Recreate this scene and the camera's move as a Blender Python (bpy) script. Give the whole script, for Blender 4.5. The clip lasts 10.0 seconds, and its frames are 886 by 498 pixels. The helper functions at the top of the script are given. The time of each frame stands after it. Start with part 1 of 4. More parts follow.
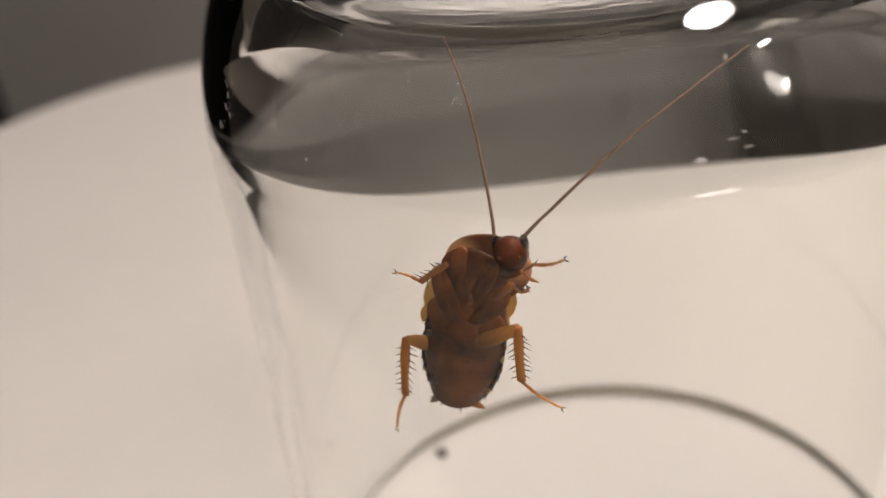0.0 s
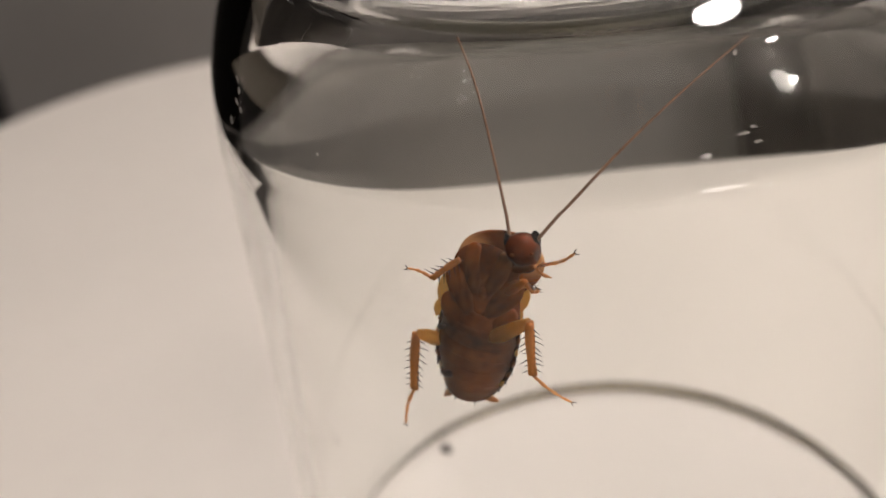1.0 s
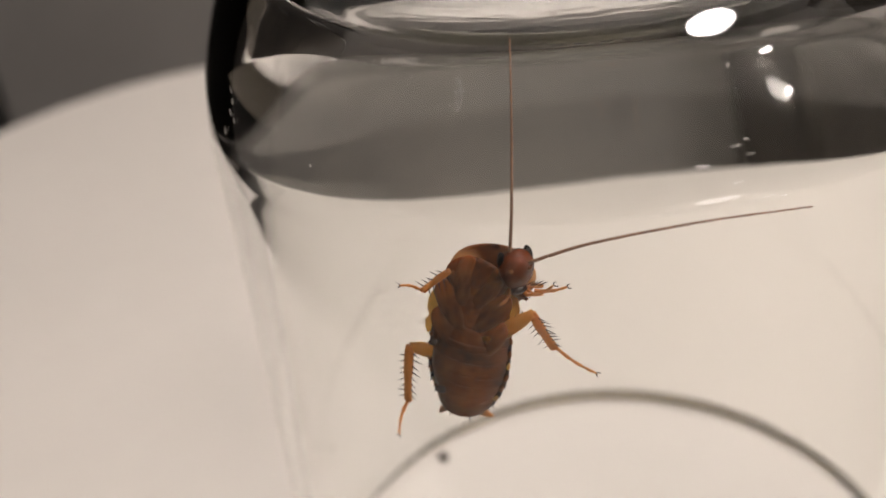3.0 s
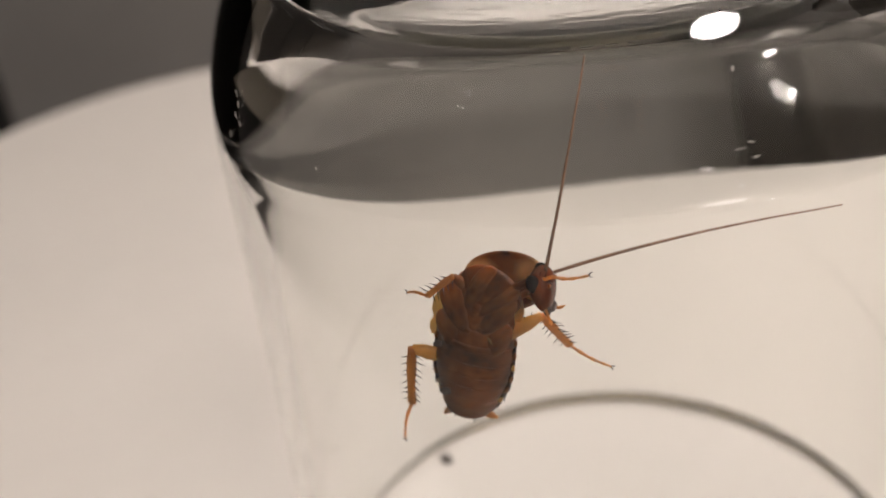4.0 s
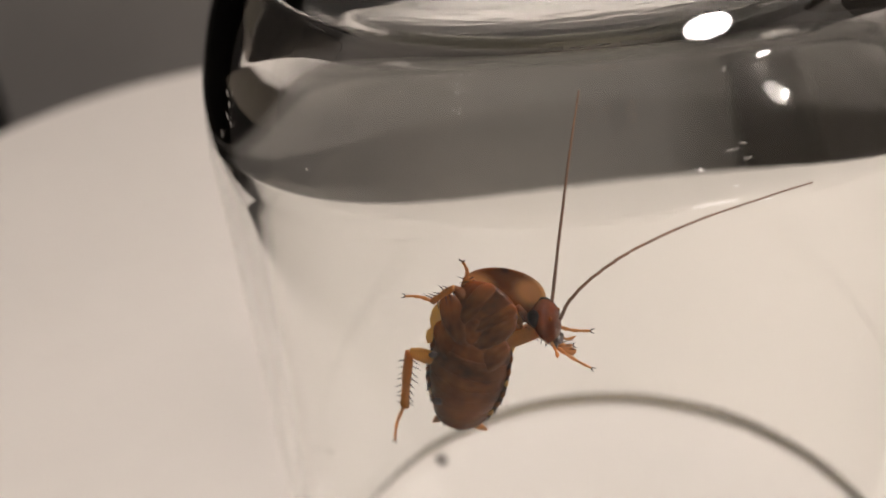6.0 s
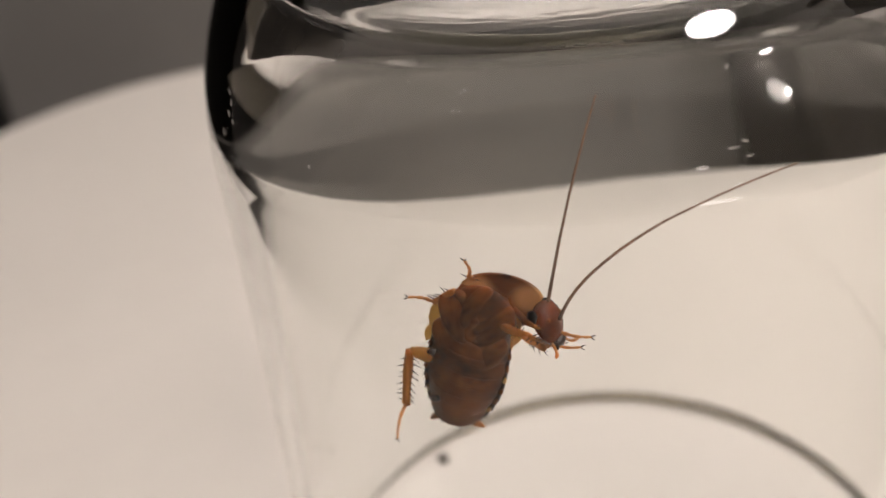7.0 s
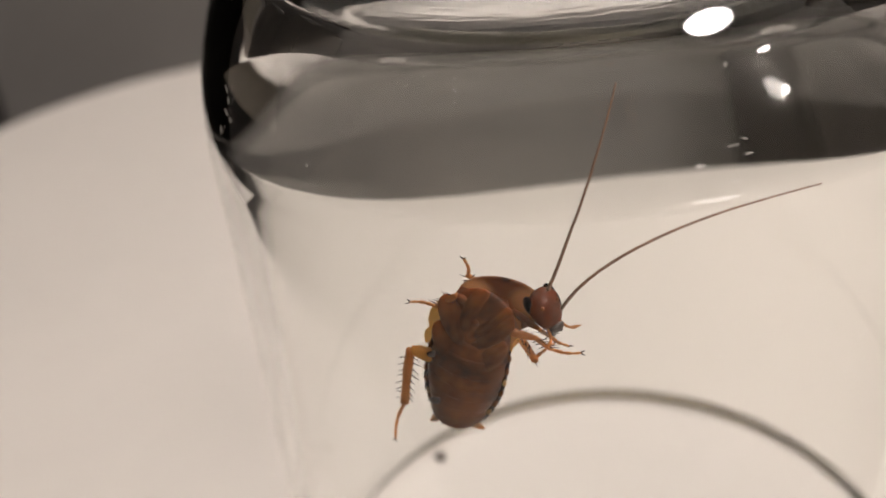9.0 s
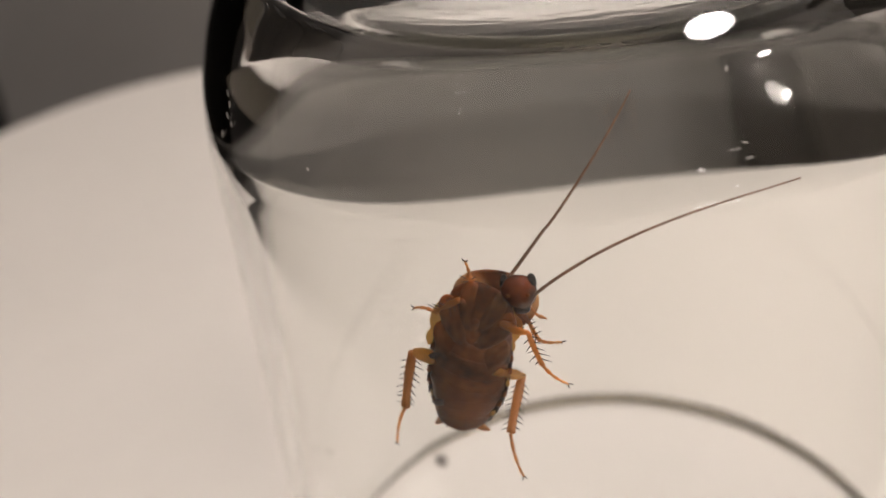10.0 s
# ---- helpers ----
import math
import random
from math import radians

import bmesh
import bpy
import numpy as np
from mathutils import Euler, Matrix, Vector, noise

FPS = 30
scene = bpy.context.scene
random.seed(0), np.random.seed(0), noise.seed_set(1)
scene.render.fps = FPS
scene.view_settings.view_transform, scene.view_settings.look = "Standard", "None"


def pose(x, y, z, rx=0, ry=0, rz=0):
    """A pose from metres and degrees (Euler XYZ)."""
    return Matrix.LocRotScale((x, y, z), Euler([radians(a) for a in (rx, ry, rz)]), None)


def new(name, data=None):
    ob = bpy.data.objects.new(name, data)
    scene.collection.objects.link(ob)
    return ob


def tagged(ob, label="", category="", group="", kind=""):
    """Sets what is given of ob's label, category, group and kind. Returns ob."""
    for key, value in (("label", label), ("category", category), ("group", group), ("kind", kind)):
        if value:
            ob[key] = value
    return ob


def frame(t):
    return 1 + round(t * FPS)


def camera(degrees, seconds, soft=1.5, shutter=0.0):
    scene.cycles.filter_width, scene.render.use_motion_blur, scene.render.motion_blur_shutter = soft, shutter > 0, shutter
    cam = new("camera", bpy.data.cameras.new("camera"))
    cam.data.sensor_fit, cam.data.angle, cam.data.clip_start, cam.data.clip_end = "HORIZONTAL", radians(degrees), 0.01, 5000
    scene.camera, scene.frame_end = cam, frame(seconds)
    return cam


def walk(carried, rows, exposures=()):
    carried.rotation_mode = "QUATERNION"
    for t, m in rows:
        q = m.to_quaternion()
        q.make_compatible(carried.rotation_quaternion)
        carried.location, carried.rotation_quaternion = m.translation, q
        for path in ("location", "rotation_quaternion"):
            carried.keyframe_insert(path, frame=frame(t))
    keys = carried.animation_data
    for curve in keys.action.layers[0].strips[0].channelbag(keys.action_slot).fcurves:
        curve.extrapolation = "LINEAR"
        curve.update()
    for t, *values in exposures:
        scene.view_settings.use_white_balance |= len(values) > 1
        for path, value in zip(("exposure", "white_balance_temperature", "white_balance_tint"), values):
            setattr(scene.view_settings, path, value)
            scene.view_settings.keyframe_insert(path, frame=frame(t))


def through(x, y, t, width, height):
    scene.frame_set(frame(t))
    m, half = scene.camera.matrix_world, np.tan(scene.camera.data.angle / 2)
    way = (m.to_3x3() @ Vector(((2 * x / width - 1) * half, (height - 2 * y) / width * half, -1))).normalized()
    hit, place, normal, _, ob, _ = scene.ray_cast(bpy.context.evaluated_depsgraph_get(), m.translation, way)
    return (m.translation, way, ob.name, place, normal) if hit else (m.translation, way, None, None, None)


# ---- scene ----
cam = camera(48.0, 10.0, soft=1.7)
cam.data.dof.use_dof = True
cam.data.dof.focus_distance = 0.077
cam.data.dof.aperture_fstop = 24.0

# seconds; eye in metres; yaw, pitch, lean to the right in degrees
PATH = [
    (0.0, -0.01707, -0.09925, 0.10474, 0.00, -28.47, 7.81),
    (0.5, -0.01728, -0.09937, 0.10484, -0.01, -28.45, 7.80),
    (1.0, -0.01787, -0.09985, 0.10476, 0.03, -28.52, 7.73),
    (1.5, -0.01743, -0.09947, 0.10482, 0.16, -28.42, 7.75),
    (2.0, -0.01731, -0.09950, 0.10494, 0.11, -28.37, 7.74),
    (2.5, -0.01716, -0.09940, 0.10499, -0.01, -28.32, 7.71),
    (4.0, -0.01748, -0.09960, 0.10528, 0.13, -28.15, 7.78),
    (4.5, -0.01734, -0.09964, 0.10528, 0.13, -28.06, 7.74),
    (5.0, -0.01709, -0.09950, 0.10522, 0.00, -28.04, 7.66),
    (5.5, -0.01694, -0.09928, 0.10521, -0.04, -28.15, 7.69),
    (7.0, -0.01703, -0.09932, 0.10503, 0.09, -28.19, 7.71),
    (7.5, -0.01694, -0.09923, 0.10511, 0.04, -28.21, 7.68),
    (8.0, -0.01687, -0.09919, 0.10501, -0.07, -28.24, 7.60),
    (8.5, -0.01693, -0.09927, 0.10488, -0.16, -28.33, 7.63),
    (9.0, -0.01723, -0.09916, 0.10503, -0.18, -28.36, 7.66),
    (9.5, -0.01727, -0.09909, 0.10495, -0.25, -28.22, 7.67),
    (10.0, -0.01719, -0.09915, 0.10506, -0.11, -28.15, 7.67),
]


def eye_pose(x, y, z, yaw, pitch, lean):
    return pose(x, y, z, 90 + pitch, 0, yaw) @ pose(0, 0, 0, 0, 0, -lean)


walk(cam, [(t, eye_pose(*v)) for t, *v in PATH])
scene.view_settings.exposure = -0.05
scene.cycles.caustics_refractive = False

# ---- light: one room with ceiling lamps only, the world outside is night ----
world = bpy.data.worlds.new("world")
scene.world = world
world.use_nodes = True
world.node_tree.nodes["Background"].inputs[0].default_value = (0.9, 0.8, 0.7, 1)
world.node_tree.nodes["Background"].inputs[1].default_value = 0.02


# ---- materials ----
def material(name, color, rough=0.5, metal=0.0, **extra):
    m = bpy.data.materials.new(name)
    m.use_nodes = True
    b = m.node_tree.nodes["Principled BSDF"]
    b.inputs["Base Color"].default_value = (*color, 1)
    b.inputs["Roughness"].default_value = rough
    b.inputs["Metallic"].default_value = metal
    for key, value in extra.items():
        b.inputs[key.replace("_", " ")].default_value = value
    return m


def speckle(m, color, scale, amount, second=None, detail=6, bump=0.0, bump_scale=None, rough=None):
    """Two scales of variation round a base colour, with a fine relief."""
    t = m.node_tree
    b = t.nodes["Principled BSDF"]
    coords = t.nodes.new("ShaderNodeTexCoord")
    big = t.nodes.new("ShaderNodeTexNoise")
    big.inputs["Scale"].default_value, big.inputs["Detail"].default_value = scale, detail
    small = t.nodes.new("ShaderNodeTexNoise")
    small.inputs["Scale"].default_value, small.inputs["Detail"].default_value = scale * 9, 3
    for n in (big, small):
        t.links.new(coords.outputs["Object"], n.inputs["Vector"])
    both = t.nodes.new("ShaderNodeMath")
    both.operation = "MULTIPLY_ADD"
    both.inputs[1].default_value = 0.35
    t.links.new(small.outputs["Fac"], both.inputs[0])
    t.links.new(big.outputs["Fac"], both.inputs[2])
    ramp = t.nodes.new("ShaderNodeValToRGB")
    second = second or [c * (1 - amount) for c in color]
    ramp.color_ramp.elements[0].position, ramp.color_ramp.elements[0].color = 0.45, (*second, 1)
    ramp.color_ramp.elements[1].position, ramp.color_ramp.elements[1].color = 0.9, (*color, 1)
    t.links.new(both.outputs[0], ramp.inputs["Fac"])
    t.links.new(ramp.outputs["Color"], b.inputs["Base Color"])
    if bump:
        relief = t.nodes.new("ShaderNodeTexNoise")
        relief.inputs["Scale"].default_value = bump_scale or scale * 20
        t.links.new(coords.outputs["Object"], relief.inputs["Vector"])
        node = t.nodes.new("ShaderNodeBump")
        node.inputs["Strength"].default_value, node.inputs["Distance"].default_value = bump, 0.0002
        t.links.new(relief.outputs["Fac"], node.inputs["Height"])
        t.links.new(node.outputs["Normal"], b.inputs["Normal"])
    if rough:
        spread = t.nodes.new("ShaderNodeMapRange")
        spread.inputs["To Min"].default_value, spread.inputs["To Max"].default_value = rough
        t.links.new(big.outputs["Fac"], spread.inputs["Value"])
        t.links.new(spread.outputs["Result"], b.inputs["Roughness"])
    return m


TABLE = speckle(material("white_laminate", (0.74, 0.7, 0.65), 0.42), (0.76, 0.72, 0.67), 14, 0.05, bump=0.06, bump_scale=900, rough=(0.38, 0.5))
EDGE = speckle(material("plywood_edge", (0.42, 0.32, 0.22), 0.6), (0.42, 0.32, 0.22), 60, 0.3)
WALL = speckle(material("grey_plaster", (0.195, 0.19, 0.181), 0.85), (0.195, 0.19, 0.181), 3, 0.12, bump=0.3, bump_scale=300)
UMBER = speckle(material("umber_plaster", (0.27, 0.25, 0.21), 0.85), (0.27, 0.25, 0.21), 2, 0.1, bump=0.3, bump_scale=300)
PAINT = speckle(material("cream_plaster", (0.3, 0.285, 0.255), 0.85), (0.3, 0.285, 0.255), 2, 0.1, bump=0.3, bump_scale=300)
CEILING = speckle(material("white_ceiling", (0.55, 0.54, 0.5), 0.9), (0.55, 0.54, 0.5), 2, 0.06, bump=0.3, bump_scale=300)
DARK = speckle(material("black_lacquer", (0.012, 0.011, 0.01), 0.6, Specular_IOR_Level=0.12), (0.013, 0.012, 0.011), 5, 0.3, rough=(0.35, 0.5))
FLOOR = speckle(material("light_floor", (0.56, 0.51, 0.45), 0.6), (0.56, 0.51, 0.45), 4, 0.2, rough=(0.5, 0.7))
FLECK = speckle(material("pale_fleck", (0.7, 0.68, 0.64), 0.6), (0.7, 0.68, 0.64), 3000, 0.4)
METAL = material("brushed_metal", (0.6, 0.6, 0.6), 0.35, 1.0)


def glass_material():
    m = material("clear_glass", (0.985, 1, 0.98), 0.0, IOR=1.52, Transmission_Weight=1.0)
    return m


def relief_glass(name, color, scale, detail, strength, depth):
    """Clear glass whose surface waves a little."""
    m = glass_material()
    m.name = name
    t = m.node_tree
    skin = t.nodes["Principled BSDF"]
    skin.inputs["Base Color"].default_value = (*color, 1)
    coords, waves, ripple = (t.nodes.new("ShaderNode" + kind) for kind in ("TexCoord", "TexNoise", "Bump"))
    waves.inputs["Scale"].default_value, waves.inputs["Detail"].default_value = scale, detail
    ripple.inputs["Strength"].default_value, ripple.inputs["Distance"].default_value = strength, depth
    t.links.new(coords.outputs["Object"], waves.inputs["Vector"])
    t.links.new(waves.outputs["Fac"], ripple.inputs["Height"])
    t.links.new(ripple.outputs["Normal"], skin.inputs["Normal"])
    return m


GLASS = relief_glass("clear_glass", (0.995, 0.998, 0.985), 110, 1, 0.07, 0.0002)
FOOT_GLASS = relief_glass("foot_glass", (0.6, 0.62, 0.44), 500, 2, 0.1, 0.0002)
FOOT_GLASS.node_tree.nodes["Principled BSDF"].inputs["Roughness"].default_value = 0.22
RIM_GLASS = glass_material()
RIM_GLASS.node_tree.nodes["Principled BSDF"].inputs["Base Color"].default_value = (0.8, 0.7, 0.45, 1)


def lamp_material(name, color, strength):
    m = material(name, (0.9, 0.9, 0.9), 0.5)
    b = m.node_tree.nodes["Principled BSDF"]
    b.inputs["Emission Color"].default_value = (*color, 1)
    b.inputs["Emission Strength"].default_value = strength
    return m


DIM_LAMP = lamp_material("dimmed_lamp_glow", (1.0, 0.885, 0.838), 320.0)
PANEL_LAMP = lamp_material("panel_lamp_glow", (1.0, 0.885, 0.838), 58.0)
PENDANT_LAMP = lamp_material("pendant_lamp_glow", (1.0, 0.91, 0.846), 810.0)
GLOBE_LAMP = lamp_material("globe_lamp_glow", (1.0, 0.885, 0.838), 90.0)


# ---- mesh helpers ----
def link(name, bm, mat, parent=None, label="", smooth=True):
    me = bpy.data.meshes.new(name)
    bm.to_mesh(me)
    bm.free()
    me.materials.append(mat)
    if smooth:
        me.shade_smooth()
    ob = new(name, me)
    if parent:
        ob.parent = parent
    if label:
        tagged(ob, label)
    return ob


def part(name, bm, mat, parent, label="", smooth=True):
    return link(name, bm, mat, parent, label, smooth)


def box(bm, x0, x1, y0, y1, z0, z1, bevel=0.0):
    made = bmesh.ops.create_cube(bm, size=1, matrix=Matrix.Translation(((x0 + x1) / 2, (y0 + y1) / 2, (z0 + z1) / 2)) @ Matrix.Diagonal((x1 - x0, y1 - y0, z1 - z0, 1)))
    if bevel:
        edges = {e for v in made["verts"] for e in v.link_edges}
        bmesh.ops.bevel(bm, geom=list(edges), offset=bevel, segments=2, affect="EDGES")
    return bm


def lathe(bm, profile, steps=96):
    """Turns a closed or open (r, z) line about the z axis."""
    rings = []
    for r, z in profile:
        if r < 1e-7:
            rings.append([bm.verts.new((0, 0, z))] * steps)
        else:
            rings.append([bm.verts.new((r * math.cos(a), r * math.sin(a), z)) for a in (2 * math.pi * k / steps for k in range(steps))])
    for a, b in zip(rings, rings[1:]):
        for k in range(steps):
            corner = []
            for v in (a[k], a[(k + 1) % steps], b[(k + 1) % steps], b[k]):
                if v not in corner:
                    corner.append(v)
            if len(corner) > 2:
                bm.faces.new(corner)
    bmesh.ops.recalc_face_normals(bm, faces=bm.faces)
    return bm


# ---- the room ----
def slab(name, mat, *sizes):
    ob = link(name, box(bmesh.new(), *sizes), mat, smooth=False)
    return tagged(ob, kind="structure")


FLOOR_Z = -0.74
slab("floor", FLOOR, -3.6, 3.6, -3.6, 0.95, FLOOR_Z - 0.1, FLOOR_Z)
slab("ceiling", CEILING, -3.6, 3.6, -3.6, 0.95, 1.76, 1.86)
slab("wall_north", WALL, -3.6, 3.6, 0.95, 1.05, FLOOR_Z - 0.1, 1.86)
slab("wall_south", PAINT, -3.6, 3.6, -3.7, -3.6, FLOOR_Z - 0.1, 1.86)
slab("wall_west", PAINT, -3.7, -3.6, -3.7, 1.05, FLOOR_Z - 0.1, 1.86)
slab("wall_east", UMBER, 3.6, 3.7, -3.7, 1.05, FLOOR_Z - 0.1, 1.86)


def dark_cabinet(x0, x1, label):
    """A tall black cabinet against the grey wall: carcass, plinth, two doors with bar handles."""
    y0, y1, top = 0.7, 0.946, 1.25
    cab = tagged(new("tall_cabinet"), label, "cabinet")
    cab.location = ((x0 + x1) / 2, (y0 + y1) / 2, FLOOR_Z)
    w, d, h = (x1 - x0) / 2, (y1 - y0) / 2, top - FLOOR_Z
    part("plinth", box(bmesh.new(), -w + 0.02, w - 0.02, -d + 0.05, d, 0, 0.08), DARK, cab, smooth=False)
    part("carcass", box(bmesh.new(), -w, w, -d + 0.02, d, 0.08, h, 0.002), DARK, cab, smooth=False)
    for a, b in ((-w, -0.002), (0.002, w)):
        door = part("door", box(bmesh.new(), a, b, -d, -d + 0.018, 0.082, h - 0.002, 0.002), DARK, cab, smooth=False)
        x = b - 0.05 if b < 0 or a < -0.01 else a + 0.05
        part("handle", box(bmesh.new(), x - 0.006, x + 0.006, -d - 0.03, -d, h * 0.5, h * 0.5 + 0.2, 0.003), METAL, door, "brushed metal bar handle", False)
    return cab


dark_cabinet(-0.95, -0.462, "tall black lacquered cabinet standing against the grey wall")
# the last two are added, unseen, to darken what the glass refracts
for left, right in ((0.345, 1.02), (1.025, 1.7), (1.705, 2.38)):
    dark_cabinet(left, right, "tall black lacquered cabinet standing against the grey wall")


def ceiling_lamp(x, y, radius, glow, label):
    lamp = tagged(new("ceiling_lamp"), label, "lamp", "ceiling lamps")
    lamp.location = (x, y, 1.76)
    part("housing", lathe(bmesh.new(), [(0, 0), (radius * 1.15, 0), (radius * 1.25, -0.01), (radius * 1.2, -0.055), (radius * 1.06, -0.06), (radius * 1.04, -0.05), (0, -0.045)], 40), METAL, lamp, "brushed metal ring")
    part("diffuser", lathe(bmesh.new(), [(0, -0.058), (radius * 0.9, -0.058), (radius, -0.054), (radius, -0.0505), (0, -0.0505)], 40), glow, lamp, "glowing warm white glass disc")
    return lamp


def pendant_lamp(x, y, z, radius):
    """A small hanging lamp: canopy, cord, metal shade and glowing disc."""
    lamp = tagged(new("pendant_lamp"), "small metal pendant lamp hanging over the table, switched on", "lamp")
    lamp.location = (x, y, z)
    part("diffuser", lathe(bmesh.new(), [(radius * math.sin(a), -0.1 * radius * math.cos(a)) for a in (math.pi / 2 * k / 12 for k in range(13))] + [(radius, 0.004), (0, 0.004)], 40), PENDANT_LAMP, lamp, "glowing warm white glass lens")
    part("shade", lathe(bmesh.new(), [(radius * 1.05, -0.002), (radius * 1.12, 0.0), (radius * 1.08, 0.02), (radius * 0.6, 0.06), (0.01, 0.075), (0, 0.075), (0, 0.071), (0.009, 0.07), (radius * 0.55, 0.056), (radius * 1.03, 0.018), (radius * 1.05, -0.002)], 40), METAL, lamp, "brushed metal shade")
    bm = bmesh.new()
    bmesh.ops.create_cone(bm, cap_ends=True, segments=10, radius1=0.003, radius2=0.003, depth=1.74 - z - 0.076, matrix=Matrix.Translation((0, 0, (1.74 - z + 0.076) / 2)))
    part("cord", bm, DARK, lamp, "black cord")
    part("canopy", lathe(bmesh.new(), [(0, 1.76 - z), (0.05, 1.76 - z), (0.048, 1.745 - z), (0.01, 1.735 - z), (0, 1.735 - z)], 32), METAL, lamp)
    return lamp


pendant_lamp(0.35, 0.08, 0.69, 0.023)
ceiling_lamp(0.58, -0.63, 0.042, DIM_LAMP, "round metal ceiling lamp, dimmed, with a warm white disc")
ceiling_lamp(0.97, -1.09, 0.042, DIM_LAMP, "round metal ceiling lamp, dimmed, with a warm white disc")
ceiling_lamp(1.2, -2.3, 0.34, PANEL_LAMP, "wide round ceiling lamp with a soft warm white disc")
ceiling_lamp(2.72, -3.36, 0.15, GLOBE_LAMP, "round metal ceiling lamp near the far wall")


def wall_lamp(x, z, radius):
    """A small round lamp on the far wall: back plate, short arm, glowing globe."""
    lamp = tagged(new("wall_lamp"), "small wall lamp with a metal plate and a glowing globe", "lamp")
    lamp.location = (x, -3.6, z)
    part("back_plate", lathe(bmesh.new(), [(0, 0.015), (0.045, 0.015), (0.05, 0.01), (0.05, 0.0), (0, 0.0)], 32), METAL, lamp).matrix_basis = pose(0, 0.0005, 0, -90, 0, 0)
    part("arm", lathe(bmesh.new(), [(0, 0.07), (0.008, 0.07), (0.008, 0.012), (0, 0.012)], 16), METAL, lamp).matrix_basis = pose(0, 0, 0, -90, 0, 0)
    bm = bmesh.new()
    bmesh.ops.create_uvsphere(bm, u_segments=24, v_segments=16, radius=radius, matrix=Matrix.Translation((0, 0.07 + radius * 0.95, 0)))
    part("globe", bm, GLOBE_LAMP, lamp, "glowing warm white globe")
    return lamp


wall_lamp(3.08, 0.84, 0.085)


# ---- the table ----
def table():
    tab = tagged(new("table"), "white laminate table with rounded corners and a thin plywood edge", "table")
    tab.matrix_basis = pose(-0.0774, 0.1681, FLOOR_Z, 0, 0, 11)
    top = -FLOOR_Z

    def plate(z0, z1, grow, bevel):
        bm = bmesh.new()
        r = 0.0944 + grow
        x0, x1, y0, y1 = -r, 0.33 + grow, -0.235 - grow, r
        outline = []
        for cx, cy, a0 in ((x1 - r, y1 - r, 0), (x0 + r, y1 - r, 90), (x0 + r, y0 + r, 180), (x1 - r, y0 + r, 270)):
            outline += [(cx + r * math.cos(radians(a0 + 90 * k / 32)), cy + r * math.sin(radians(a0 + 90 * k / 32))) for k in range(33)]
        low = [bm.verts.new((x, y, z0)) for x, y in outline]
        high = [bm.verts.new((x, y, z1)) for x, y in outline]
        bm.faces.new(low[::-1]), bm.faces.new(high)
        for k in range(len(low)):
            bm.faces.new((low[k], low[(k + 1) % len(low)], high[(k + 1) % len(low)], high[k]))
        bmesh.ops.bevel(bm, geom=[e for e in bm.edges if e.verts[0].co.z > z1 - 1e-4 and e.verts[1].co.z > z1 - 1e-4], offset=bevel, segments=3, affect="EDGES")
        return bm

    part("tabletop", plate(top - 0.003, top, 0.0, 0.0012), TABLE, tab, "white laminate sheet", False)
    part("core", plate(top - 0.022, top - 0.003, -0.001, 0.0005), EDGE, tab, "bare plywood edge", False)
    for x, y in ((0.0, 0.0), (0.236, 0.0), (0.0, -0.14), (0.236, -0.14)):
        bm = bmesh.new()
        bmesh.ops.create_cone(bm, cap_ends=True, segments=20, radius1=0.014, radius2=0.02, depth=top - 0.022, matrix=Matrix.Translation((x, y, (top - 0.022) / 2)))
        part("leg", bm, EDGE, tab)
    return tab


table()


# ---- the upturned glass ----
RIM_R, BELLY_R, BELLY_Z, FOOT_R, GLASS_TOP = 0.0402, 0.03906, 0.06937, 0.0218, 0.09588
DOME_Z, DOME_TOP, CEILING_Z = 0.07132, 0.09859, 0.0821
LIP = 0.0023
DOME_POWER, SHOULDER_POWER = 1.531, 1.061


def outer_radius(z):
    if z <= BELLY_Z:
        return RIM_R + (BELLY_R - RIM_R) * math.sin(math.pi / 2 * z / BELLY_Z)
    return FOOT_R + (BELLY_R - FOOT_R) * math.sqrt(max(0, 1 - ((z - BELLY_Z) / (GLASS_TOP - BELLY_Z)) ** 2))


def inner_radius(z):
    return outer_radius(min(z, BELLY_Z)) - 0.00201 - 0.00163 * z / BELLY_Z


